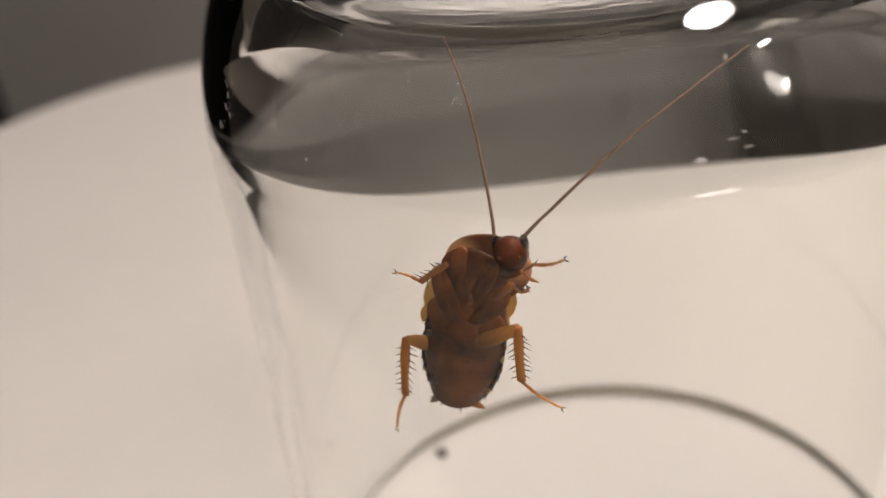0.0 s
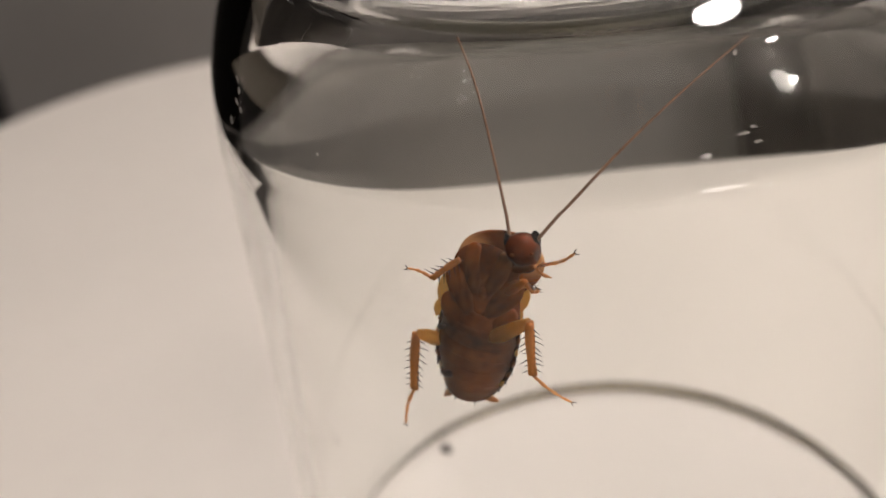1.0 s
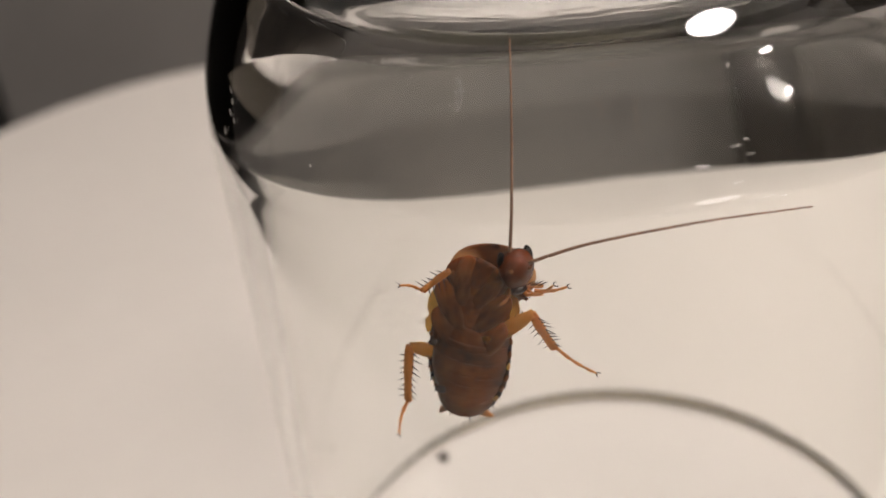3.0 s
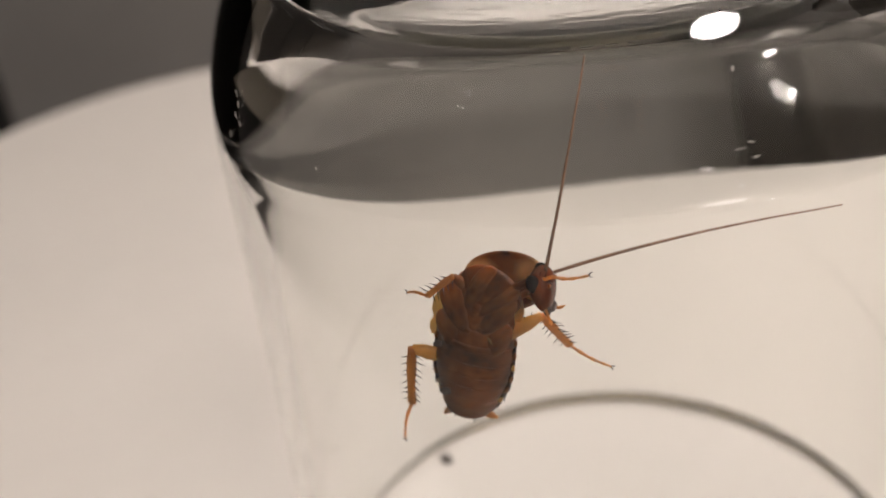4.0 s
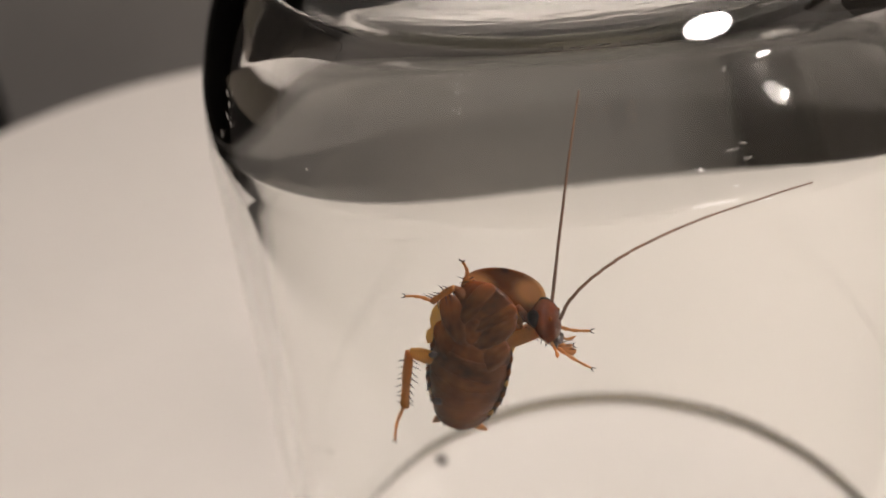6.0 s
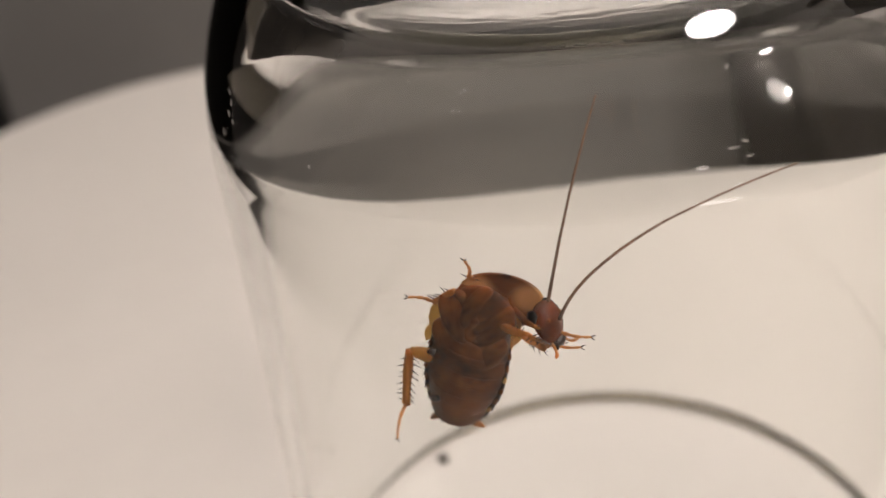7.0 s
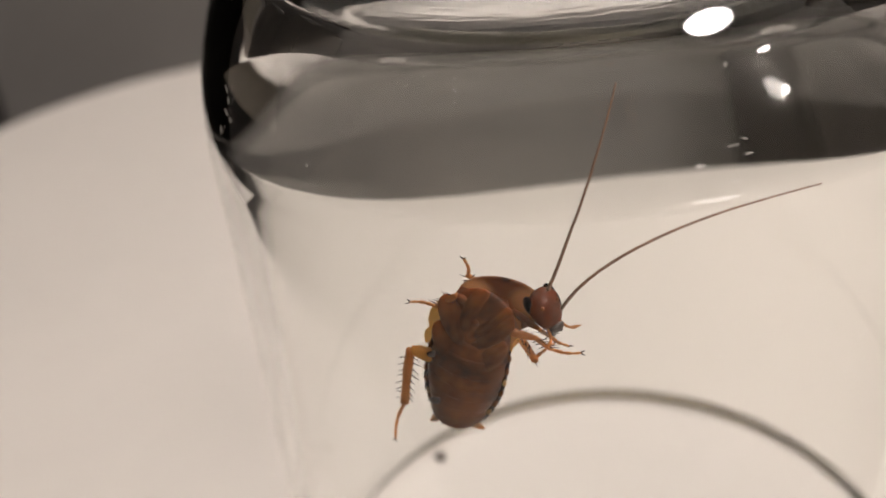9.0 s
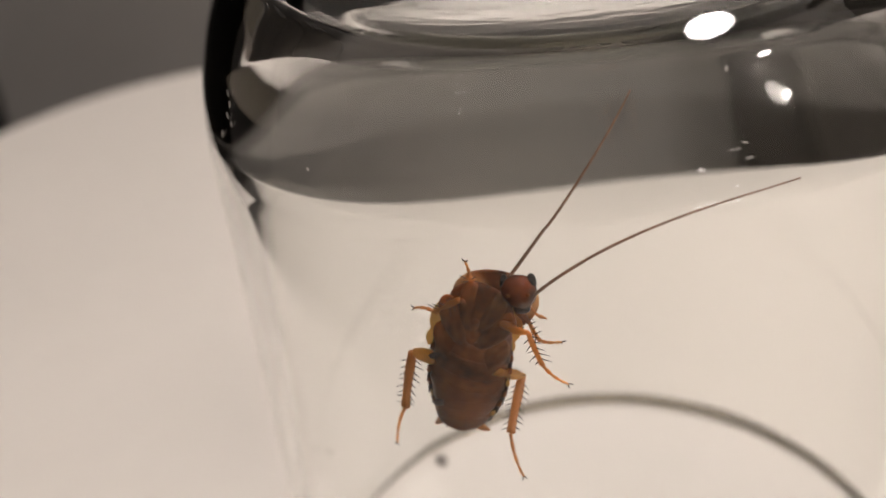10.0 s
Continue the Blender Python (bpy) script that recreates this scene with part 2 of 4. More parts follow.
def glass():
    dome = inner_radius(DOME_Z)
    line = []
    for k in range(60, 0, -1):
        a = math.pi / 2 * k / 60
        r, z = dome * math.cos(a) ** DOME_POWER, DOME_Z + (DOME_TOP - DOME_Z) * math.sin(a) ** DOME_POWER
        # the slope runs out into a nearly flat, slightly hollow ceiling
        soft = 0.00103
        line.append((r, -soft * math.log(math.exp(-(z - CEILING_Z) / soft) + 1) + CEILING_Z))
    line[0] = (0, line[1][1])
    line += [(inner_radius(DOME_Z * k / 40), DOME_Z * k / 40) for k in range(40, 0, -1) if DOME_Z * k / 40 > LIP * 1.1]
    line += [(inner_radius(0), LIP * 1.02)]
    # the body stops just over its rim bead
    line += [(RIM_R, LIP * 1.02)]
    line += [(outer_radius(LIP + (BELLY_Z - LIP) * k / 40), LIP + (BELLY_Z - LIP) * k / 40) for k in range(1, 41)]
    line += [(FOOT_R + (BELLY_R - FOOT_R) * max(0.0, math.cos(a)) ** SHOULDER_POWER, BELLY_Z + (GLASS_TOP - BELLY_Z) * math.sin(a) ** SHOULDER_POWER) for a in (math.pi / 2 * k / 60 for k in range(1, 61))]
    # the foot ring and the shallow hollow inside it
    hollow = 0.0022
    line += [(FOOT_R * (1 - k / 30), GLASS_TOP - hollow * (0.5 - 0.5 * math.cos(math.pi * min(1, k / 9)))) for k in range(1, 31)]
    ob = tagged(new("drinking_glass"), "clear drinking glass upside down on the white table", "glass")
    shape = lathe(bmesh.new(), line, 240)
    for v in shape.verts:
        r, angle = math.hypot(v.co.x, v.co.y), math.atan2(v.co.y, v.co.x)
        if v.co.z > GLASS_TOP - hollow - 1e-5 and r < FOOT_R * 1.15:
            # knurls on the ring, a pressed uneven relief inside it
            knurl = max(0.0, 1 - abs(r - FOOT_R * 0.97) / 0.0016)
            inside = min(1.0, max(0.0, (FOOT_R * 0.93 - r) / 0.003))
            v.co.z += 0.0001 * knurl * math.sin(60 * angle) + 0.00012 * inside * noise.noise(v.co * 420) + 0.00005 * inside * noise.noise(v.co * 1100)
    # clear glass lets the lamps through, so neither piece throws a shadow
    wall = shape.copy()
    split = 0.066
    for bm, upper in ((shape, True), (wall, False)):
        bmesh.ops.delete(bm, geom=[f for f in bm.faces if (f.calc_center_median().z > split) != upper], context="FACES")
    part("bowl", wall, GLASS, ob).visible_shadow = False
    body = part("base", shape, GLASS, ob, "thick clear base with a moulded foot")
    body.visible_shadow = False
    body.data.materials.append(FOOT_GLASS)
    for f in body.data.polygons:
        f.material_index = 1 if f.center.z > GLASS_TOP - hollow - 0.001 and math.hypot(f.center.x, f.center.y) < FOOT_R * 1.02 else 0
    # the rounded rim bead that stands on the table
    half = 0.0014
    bead = [(RIM_R + 0.0019 - half + half * math.cos(a), LIP / 2 + LIP / 2 * math.sin(a)) for a in (2 * math.pi * k / 20 for k in range(21))]
    part("rim", lathe(bmesh.new(), bead, 160), RIM_GLASS, ob, "slightly olive rounded rim")
    # fine scratches and specks on the outside, their sparkle put in as pale colour: angle, height, half width and half
    # height in millimetres
    for angle, z, wide, high in ((-83.9, 0.07733, 0.3, 0.05), (-85.1, 0.07698, 0.5, 0.05), (-83.5, 0.07626, 0.35, 0.04), (-133.5, 0.07549, 0.12, 0.16), (-151.3, 0.07919, 0.10, 0.35), (-150.7, 0.07835, 0.12, 0.40), (-151.5, 0.07728, 0.12, 0.35), (-150.3, 0.07676, 0.10, 0.30), (-153.9, 0.07529, 0.12, 0.50), (-85.2, 0.08224, 0.12, 0.20)):
        bm = bmesh.new()
        bmesh.ops.create_uvsphere(bm, u_segments=12, v_segments=8, radius=0.001)
        bmesh.ops.scale(bm, vec=(0.03, wide, high), verts=bm.verts)
        part("scratch_fleck", bm, FLECK, ob, "tiny pale scratch fleck").matrix_basis = pose(outer_radius(z) * math.cos(radians(angle)), outer_radius(z) * math.sin(radians(angle)), z, 0, 0, angle) @ pose(0, 0, 0, (angle * 37) % 60 - 30, 0, 0)
    return ob


glass()


# ---- the cockroach, clinging to the inside of the glass ----
def chitin(name, color, second, rough=0.28, scale=900, through=0.25, spread=0.15, thin=1.0, stretch=1.0, coat=0.55):
    """Horn-like skin: glossy, mottled at two scales, streaked along y by stretch, and letting some light through."""
    m = speckle(material(name, color, rough, Coat_Weight=coat, Coat_Roughness=0.05), color, scale, 0.3, second, bump=0.2, bump_scale=6000)
    t = m.node_tree
    skin, out = t.nodes["Principled BSDF"], t.nodes["Material Output"]
    ramp = skin.inputs["Base Color"].links[0].from_node
    ramp.color_ramp.elements[0].position, ramp.color_ramp.elements[1].position = 0.5, 0.87
    if stretch != 1.0:
        coords, squeeze = t.nodes["Texture Coordinate"], t.nodes.new("ShaderNodeMapping")
        squeeze.inputs["Scale"].default_value = (1, 1 / stretch, 1)
        grain = [k.to_node for k in coords.outputs["Object"].links]
        t.links.new(coords.outputs["Object"], squeeze.inputs["Vector"])
        for n in grain:
            t.links.new(squeeze.outputs["Vector"], n.inputs["Vector"])
    # each piece a little lighter or darker than its neighbours
    info, shift = t.nodes.new("ShaderNodeObjectInfo"), t.nodes.new("ShaderNodeMapRange")
    shift.inputs["To Min"].default_value, shift.inputs["To Max"].default_value = 1 - spread, 1 + spread
    t.links.new(info.outputs["Random"], shift.inputs["Value"])
    tone = t.nodes.new("ShaderNodeHueSaturation")
    t.links.new(shift.outputs["Result"], tone.inputs["Value"])
    t.links.new(ramp.outputs["Color"], tone.inputs["Color"])
    t.links.new(tone.outputs["Color"], skin.inputs["Base Color"])
    # light passes two walls of a hollow piece, so each wall takes only its share
    share = t.nodes.new("ShaderNodeGamma")
    share.inputs["Gamma"].default_value = thin
    glow = t.nodes.new("ShaderNodeBsdfTranslucent")
    t.links.new(tone.outputs["Color"], share.inputs["Color"])
    t.links.new(share.outputs["Color"], glow.inputs["Color"])
    mix = t.nodes.new("ShaderNodeMixShader")
    mix.inputs["Fac"].default_value = through
    t.links.new(skin.outputs[0], mix.inputs[1])
    t.links.new(glow.outputs[0], mix.inputs[2])
    t.links.new(mix.outputs[0], out.inputs["Surface"])
    return m


BROWN = chitin("brown_chitin", (0.55, 0.15, 0.029), (0.062, 0.016, 0.005), 0.22, 300, 0.55, 0.2, 0.85)
COXA = chitin("coxa_chitin", (0.56, 0.17, 0.036), (0.065, 0.017, 0.005), 0.24, 300, 0.6, 0.12, 0.85, 2.4)
PLATE = chitin("plate_chitin", (0.16, 0.05, 0.014), (0.03, 0.011, 0.006), 0.3, 500)
DEEP = chitin("dark_brown_chitin", (0.035, 0.012, 0.007), (0.015, 0.006, 0.004))
RED = chitin("red_brown_chitin", (0.31, 0.068, 0.02), (0.08, 0.018, 0.007), 0.16, 330, 0.45)
AMBER = chitin("amber_chitin", (0.96, 0.46, 0.08), (0.85, 0.36, 0.05), 0.25, 500, 0.85, 0.06, 0.42, 2)
HONEY = chitin("honey_chitin", (0.95, 0.5, 0.09), (0.85, 0.4, 0.06), 0.3, 500, 0.88, 0.1, 0.45)
TAWNY = chitin("tawny_chitin", (0.52, 0.2, 0.06), (0.24, 0.07, 0.02), 0.2, 300, 0.6)
SHANK = chitin("shank_chitin", (0.88, 0.42, 0.12), (0.62, 0.22, 0.05), 0.25, 700, 0.75, 0.1, 0.6, 2)
THREAD = chitin("feeler_chitin", (0.36, 0.2, 0.115), (0.2, 0.105, 0.06), 0.5, through=0.3)
EYE = material("black_eye", (0.004, 0.003, 0.003), 0.1, Specular_IOR_Level=0.35)


def shield_chitin():
    """The shield's skin: tawny, with a pale translucent window on each side and dark blots along its front."""
    m = chitin("shield_chitin", (0.5, 0.17, 0.045), (0.2, 0.055, 0.016), 0.2, 350, 0.55, 0.0, 0.85)
    t = m.node_tree
    tone = t.nodes["Hue/Saturation/Value"]
    coords, split = t.nodes["Texture Coordinate"], t.nodes.new("ShaderNodeSeparateXYZ")
    t.links.new(coords.outputs["Object"], split.inputs[0])

    def blend(below, fac, color):
        mix = t.nodes.new("ShaderNodeMix")
        mix.data_type = "RGBA"
        t.links.new(fac, mix.inputs[0])
        t.links.new(below, mix.inputs[6])
        mix.inputs[7].default_value = (*color, 1)
        return mix.outputs[2]

    def formula(kind, a, b):
        n = t.nodes.new("ShaderNodeMath")
        n.operation = kind
        for k, v in enumerate((a, b)):
            if isinstance(v, float):
                n.inputs[k].default_value = v
            elif v is not None:
                t.links.new(v, n.inputs[k])
        return n.outputs[0]

    def fade(value, near, far):
        n = t.nodes.new("ShaderNodeMapRange")
        n.interpolation_type = "SMOOTHSTEP"
        n.inputs["From Min"].default_value, n.inputs["From Max"].default_value = far, near
        t.links.new(value, n.inputs["Value"])
        return n.outputs["Result"]

    x, y = formula("ABSOLUTE", split.outputs["X"], None), split.outputs["Y"]
    dx = formula("MULTIPLY", formula("SUBTRACT", x, 0.0023), 0.9)
    dy = formula("SUBTRACT", y, 0.0003)
    far = formula("SQRT", formula("ADD", formula("MULTIPLY", dx, dx), formula("MULTIPLY", dy, dy)), None)
    color = blend(tone.outputs["Color"], fade(far, 0.0007, 0.0018), (0.88, 0.53, 0.23))
    # the dark blots lie along the front edge
    spots = t.nodes.new("ShaderNodeTexNoise")
    spots.inputs["Scale"].default_value = 700
    t.links.new(coords.outputs["Object"], spots.inputs["Vector"])
    front = formula("MULTIPLY", fade(y, 0.0021, 0.0013), fade(spots.outputs["Fac"], 0.56, 0.42))
    color = blend(color, front, (0.07, 0.018, 0.008))
    t.links.new(color, t.nodes["Principled BSDF"].inputs["Base Color"])
    t.links.new(color, t.nodes["Gamma"].inputs["Color"])
    return m


SHIELD = shield_chitin()

MM = 0.001


def loft(bm, sections, steps=28, close=True):
    """Joins rings of points; each section is a function of the angle that gives a point in millimetres."""
    rings = [[bm.verts.new(Vector(s(2 * math.pi * k / steps)) * MM) for k in range(steps)] for s in sections]
    for a, b in zip(rings, rings[1:]):
        for k in range(steps):
            bm.faces.new((a[k], a[(k + 1) % steps], b[(k + 1) % steps], b[k]))
    if close:
        bm.faces.new(rings[0][::-1]), bm.faces.new(rings[-1])
    bmesh.ops.recalc_face_normals(bm, faces=bm.faces)
    return bm


def limb(length, radii, flat=1.0, bow=0.0, steps=12):
    """A tapered, slightly bowed shaft along y; radii at even steps of its length, in millimetres."""
    n = len(radii) - 1
    fine = [(j / (4 * n), radii[j // 4] + (radii[min(n, j // 4 + 1)] - radii[j // 4]) * (0.5 - 0.5 * math.cos(math.pi * (j % 4) / 4))) for j in range(4 * n + 1)]
    return loft(bmesh.new(), [lambda a, f=f, r=r: (r * math.cos(a) + bow * math.sin(math.pi * f), f * length, flat * r * math.sin(a)) for f, r in fine], steps)


def egg(rx, ry, rz, point=0.0, steps=24, rings=18, middle=(0, 0, 0)):
    """An egg along y, narrower towards -y by point."""
    sections = []
    for j in range(rings + 1):
        b = math.pi * (0.02 + 0.96 * j / rings)
        y, r = -math.cos(b), math.sin(b)
        k = 1 + point * y
        sections.append(lambda a, y=y, r=r, k=k: (middle[0] + rx * r * k * math.cos(a), middle[1] + ry * y, middle[2] + rz * r * k * math.sin(a)))
    return loft(bmesh.new(), sections, steps)


def half_width(y):
    """Half the width of the body, y millimetres from its tail."""
    if y < 5.5:
        return 1.75 + 1.57 * math.sin(math.pi / 2 * min(1, max(0, y - 0.4) / 5.0)) ** 0.85
    if y < 9:
        return 3.32 - 0.17 * ((y - 5.5) / 3.5) ** 2
    return 3.15 * math.sqrt(max(0.05, 1 - ((y - 9) / 6.6) ** 2.2) )


roach = tagged(new("cockroach"), "reddish brown cockroach nymph clinging inside the glass, belly to the wall", "cockroach")


def slice_of_body(y0, y1, belly, back, taper=0.04, wide=0.0):
    """One plate of the body from y0 to y1; its tail end is rounded over and stands a little proud of the next plate."""
    sections = []
    for f, g in ((0.0, 0.93), (0.02, 0.965), (0.06, 0.99), (0.14, 1.0), (0.35, 1.0), (0.6, 1.0), (0.8, 1.0), (1.0, 1.0)):
        y = y0 + (y1 - y0) * f
        k = g * (1 - taper * f)

        def ring(a, y=y, w=(half_width(y) + wide) * k, k=k):
            c, s = math.cos(a), math.sin(a)
            u = math.copysign(abs(c) ** 0.75, c)
            z = belly * k * s if s > 0 else -back * k * abs(s) ** 0.9
            return 0.15 * max(0.0, 1 - y / 10) + w * u, y + 0.3 * u * u, z - 0.4 * u * u

        sections.append(ring)
    return loft(bmesh.new(), sections, 40)


def back_plate(y0, y1, wide):
    """A thin arched plate of the back; its hind corners stand out as blunt points."""
    sections = []
    for skin in (0, 1):
        for f in (0.0, 0.05, 0.2, 0.45, 0.75, 1.0)[::-1 if skin else 1]:
            y, w = y0 + (y1 - y0) * f, half_width(y0 + (y1 - y0) * max(f, 0.25)) + wide * (1 - 0.75 * f)

            def strip(a, y=y, w=w, skin=skin):
                u = math.cos(a)
                z = -0.45 - 1.0 * math.sqrt(max(0.0, 1 - u * u)) + 0.03 * math.sin(a) - 0.06 * skin
                return 0.15 * max(0.0, 1 - y / 10) + w * u, y - 0.18 * u ** 4, z

            sections.append(strip)
    bm = bmesh.new()
    steps = 24
    rings = [[bm.verts.new(Vector(s(math.pi * k / steps)) * MM) for k in range(steps + 1)] for s in sections]
    for a, b in zip(rings, rings[1:] + rings[:1]):
        for k in range(steps):
            bm.faces.new((a[k], a[k + 1], b[k + 1], b[k]))
    for k in (0, steps):
        bm.faces.new([r[k] for r in rings])
    bmesh.ops.recalc_face_normals(bm, faces=bm.faces)
    return bm


CUTS = [0.3, 1.25, 2.35, 3.55, 4.75, 6.0, 7.25, 8.6]
for k in range(7):
    y0, y1 = CUTS[k], CUTS[k + 1] + 0.7
    part("abdomen_segment", slice_of_body(y0, y1, 0.85 + 0.02 * k, 0.75, 0.085 if k < 6 else 0.4, -0.12 if k else 0.2), BROWN if k else TAWNY, roach)
    plate = part("back_plate", back_plate(y0 - 0.05, y1 - 0.1, 0.1 if k else 0.0), PLATE, roach, "dark brown plate of the back")
    for side in (-1, 1) if k else ():
        x = side * (half_width((y0 + y1) / 2) - 0.02) + 0.15 * max(0.0, 1 - (y0 + y1) / 20)
        lobe = part("side_lobe", egg(0.15, 0.36, 0.1, -0.3), HONEY if k % 3 == 1 else TAWNY, plate, "pale margin of a back plate")
        lobe.matrix_basis = pose(x * MM, ((y0 + y1) / 2 + 0.25) * MM, -0.36 * MM, 0, 0, side * math.degrees(math.atan2(half_width(y1) - half_width(y0), y1 - y0)) * -1)
tail = part("tail_plate", egg(1.45, 0.85, 0.5, 0.1, middle=(0.1, 0.6, 0.05)), TAWNY, roach, "small reddish tail plate")
for side in (-1, 1):
    cercus = part("cercus", limb(1.75, [0.2, 0.4, 0.34, 0.12], 0.6), SHANK, roach, "short spindle-shaped tail feeler")
    cercus.matrix_basis = pose((0.15 + side * 0.95) * MM, 0.75 * MM, -0.25 * MM, 0, 0, 180 + (82 if side > 0 else -30))
    stylus = part("stylus", limb(0.75, [0.05, 0.05, 0.02]), DEEP, roach)
    stylus.matrix_basis = pose((0.15 + side * 0.75) * MM, 0.1 * MM, 0, 0, 0, 180 + side * 10)

for x, y, size in ((-1.45, 2.6, 0.5), (-2.7, 6.9, 0.42)):
    u = abs(x) / half_width(y)
    part("dark_patch", egg(size, size * 0.8, 0.1), DEEP, roach, "dark patch showing through the belly").matrix_basis = pose(x * MM, y * MM, (0.86 * math.sqrt(1 - u ** 2.67) - 0.4 * u * u + 0.09) * MM, 0, -math.copysign(30 * u, x), 0)
part("thorax", slice_of_body(7.6, 13.4, 0.6, 1.2, 0.2), BROWN, roach)

# the broad flat upper legs lie in pairs over the breast; the first pair turns with the front of the breast
front = part("prothorax", egg(2.6, 2.1, 0.55, 0.0, middle=(-0.1, 0, -0.32)), BROWN, roach, "brown front piece of the breast")


def coxa(parent, x0, y0, x1, y1, z, size, side):
    length, turn = math.hypot(x1 - x0, y1 - y0), math.degrees(math.atan2(-(x1 - x0), y1 - y0))
    piece = part("coxa", egg(1.0 * size, length / 2, 0.3, -0.22), COXA, parent, "broad flat brown upper leg")
    piece.matrix_basis = pose((x0 + x1) / 2 * MM, (y0 + y1) / 2 * MM, z * MM, 0, 0, turn) @ pose(0, 0, 0, 4, side * 7, 0)
    knob = part("trochanter", egg(0.28 * size, 0.5 * size, 0.16 * size, 0.2), COXA, parent)
    knob.matrix_basis = pose(x1 * MM, (y1 + 0.35) * MM, (z + 0.1) * MM, 0, 0, turn - side * 40)


for side, places in ((-1, ((-2.75, 10.4, -0.7, 6.4, 1.0), (-2.7, 13.1, -0.6, 8.9, 1.0))), (1, ((2.55, 10.5, 0.9, 6.5, 1.0), (2.6, 13.2, 0.65, 9.2, 1.0)))):
    for k, (x0, y0, x1, y1, size) in enumerate(places):
        coxa(roach, x0, y0, x1, y1, 0.34 + 0.05 * k, size, side)
coxa(front, -1.3, 2.1, -0.5, -2.4, 0.02, 0.85, -1)
coxa(front, 1.2, 2.0, 0.45, -2.2, 0.0, 0.85, 1)
for y, size in ((8.6, 1.0), (11.3, 0.85)):
    part("breast_plate", egg(0.5 * size, 0.8 * size, 0.2, 0.2), BROWN, roach).matrix_basis = pose(0, y * MM, 0.42 * MM)
for side, pads in ((-1, ((-2.8, 11.8, -3.65, 8.5, 0.8), (-3.1, 8.9, -3.7, 6.9, 0.65))), (1, ((2.5, 12.8, 3.0, 9.8, 0.7), (2.5, 10.4, 2.9, 8.4, 0.5)))):
    for x0, y0, x1, y1, size in pads:
        length, turn = math.hypot(x1 - x0, y1 - y0), math.degrees(math.atan2(-(x1 - x0), y1 - y0))
        pad = part("wing_pad", limb(length, [0.5 * size, 0.75 * size, 0.8 * size, 0.62 * size, 0.12 * size], 0.14, -0.1 * side), HONEY, roach, "translucent honey-coloured wing pad")
        pad.matrix_basis = pose(x0 * MM, y0 * MM, -0.75 * MM, 0, 0, turn) @ pose(0, 0, 0, 0, side * -10, 0)

# the shield over the neck: a thin dished plate
def shield_mesh(rx, ry, edge, lift):
    sections = []
    for j in range(9):
        r = 0.04 + 0.96 * j / 8
        sections.append(lambda a, r=r: (rx * r * math.cos(a), ry * r * math.sin(a) * (1 - 0.12 * math.sin(a)), -lift * (1 - r * r)))
    for j in range(8, -1, -1):
        r = 0.04 + 0.95 * j / 8
        sections.append(lambda a, r=r: (rx * r * math.cos(a), ry * r * math.sin(a) * (1 - 0.12 * math.sin(a)), -lift * (1 - r * r) - edge))
    return loft(bmesh.new(), sections, 36)


shield = part("shield", shield_mesh(3.35, 2.6, 0.07, 0.25), SHIELD, roach, "tawny neck shield with pale windows and dark blots")

# the head
head = part("head", egg(1.3, 1.95, 0.95, 0.22), RED, roach, "glossy reddish brown head")
for side in (-1, 1):
    part("eye", egg(0.32, 0.8, 0.55, 0.12), EYE, head, "glossy black eye").matrix_basis = pose(side * 1.04 * MM, 0.95 * MM, -0.35 * MM, 0, 0, side * 6)
    part("socket", egg(0.17, 0.17, 0.12), TAWNY, head, "pale feeler socket").matrix_basis = pose(side * 0.72 * MM, 0.75 * MM, 0.78 * MM)
    part("palp", limb(1.7, [0.14, 0.12, 0.1, 0.16, 0.05], 1, 0.35 * side), SHANK, head).matrix_basis = pose(side * 0.6 * MM, -1.35 * MM, 0.2 * MM, 25, 0, 180 + side * 48)
    part("mandible", egg(0.3, 0.55, 0.3, 0.3), DEEP, head).matrix_basis = pose(side * 0.35 * MM, -1.7 * MM, 0.25 * MM)
part("lip", egg(0.6, 0.4, 0.25, 0.2), DEEP, head, "dark lip").matrix_basis = pose(0, -1.5 * MM, 0.6 * MM)

# legs
SPINE = limb(0.85, [0.06, 0.042, 0.01], 1, 0, 6)
spine_mesh = bpy.data.meshes.new("spine")
SPINE.to_mesh(spine_mesh)
SPINE.free()
spine_mesh.materials.append(DEEP)
spine_mesh.shade_smooth()


def spines(parent, length, radius, count, start, sides, size=1.0, lean=58):
    for k in range(count):
        for side in sides:
            y = length * (start + (0.98 - start) * (k + 0.3 * (side > 0)) / count)
            s = new("spine", spine_mesh)
            s.parent = parent
            s.matrix_basis = pose(side * radius * 0.6 * MM, y * MM, 0.05 * MM, random.uniform(-25, 25), 0, -side * (lean + random.uniform(-10, 10))) @ Matrix.Diagonal((size, size * random.uniform(0.8, 1.15), size, 1))


def leg(lengths, thick, yellow, tips=6):
    a, b, c = lengths
    femur = part("femur", limb(a, [0.4 * thick, 0.56 * thick, 0.5 * thick, 0.3 * thick], 0.7, 0.08), yellow, roach)
    spines(femur, a, 0.45 * thick, 3, 0.55, (-1,), 0.55)
    tibia = part("tibia", limb(b, [0.28 * thick, 0.33 * thick, 0.28 * thick, 0.3 * thick], 0.8, 0.05), SHANK, roach)
    spines(tibia, b, 0.3 * thick, tips, 0.12, (-1, 1), 0.95)
    tarsus = part("tarsus", limb(c, [0.16, 0.13, 0.17, 0.11, 0.15, 0.09, 0.12, 0.07], 0.9, 0.22), SHANK, roach)
    for side in (-1, 1):
        part("claw", limb(0.42, [0.06, 0.05, 0.015], 1, 0.06 * side, 6), DEEP, tarsus).matrix_basis = pose(0, (c - 0.05) * MM, 0, 0, 0, -side * 32)
    return femur, tibia, tarsus


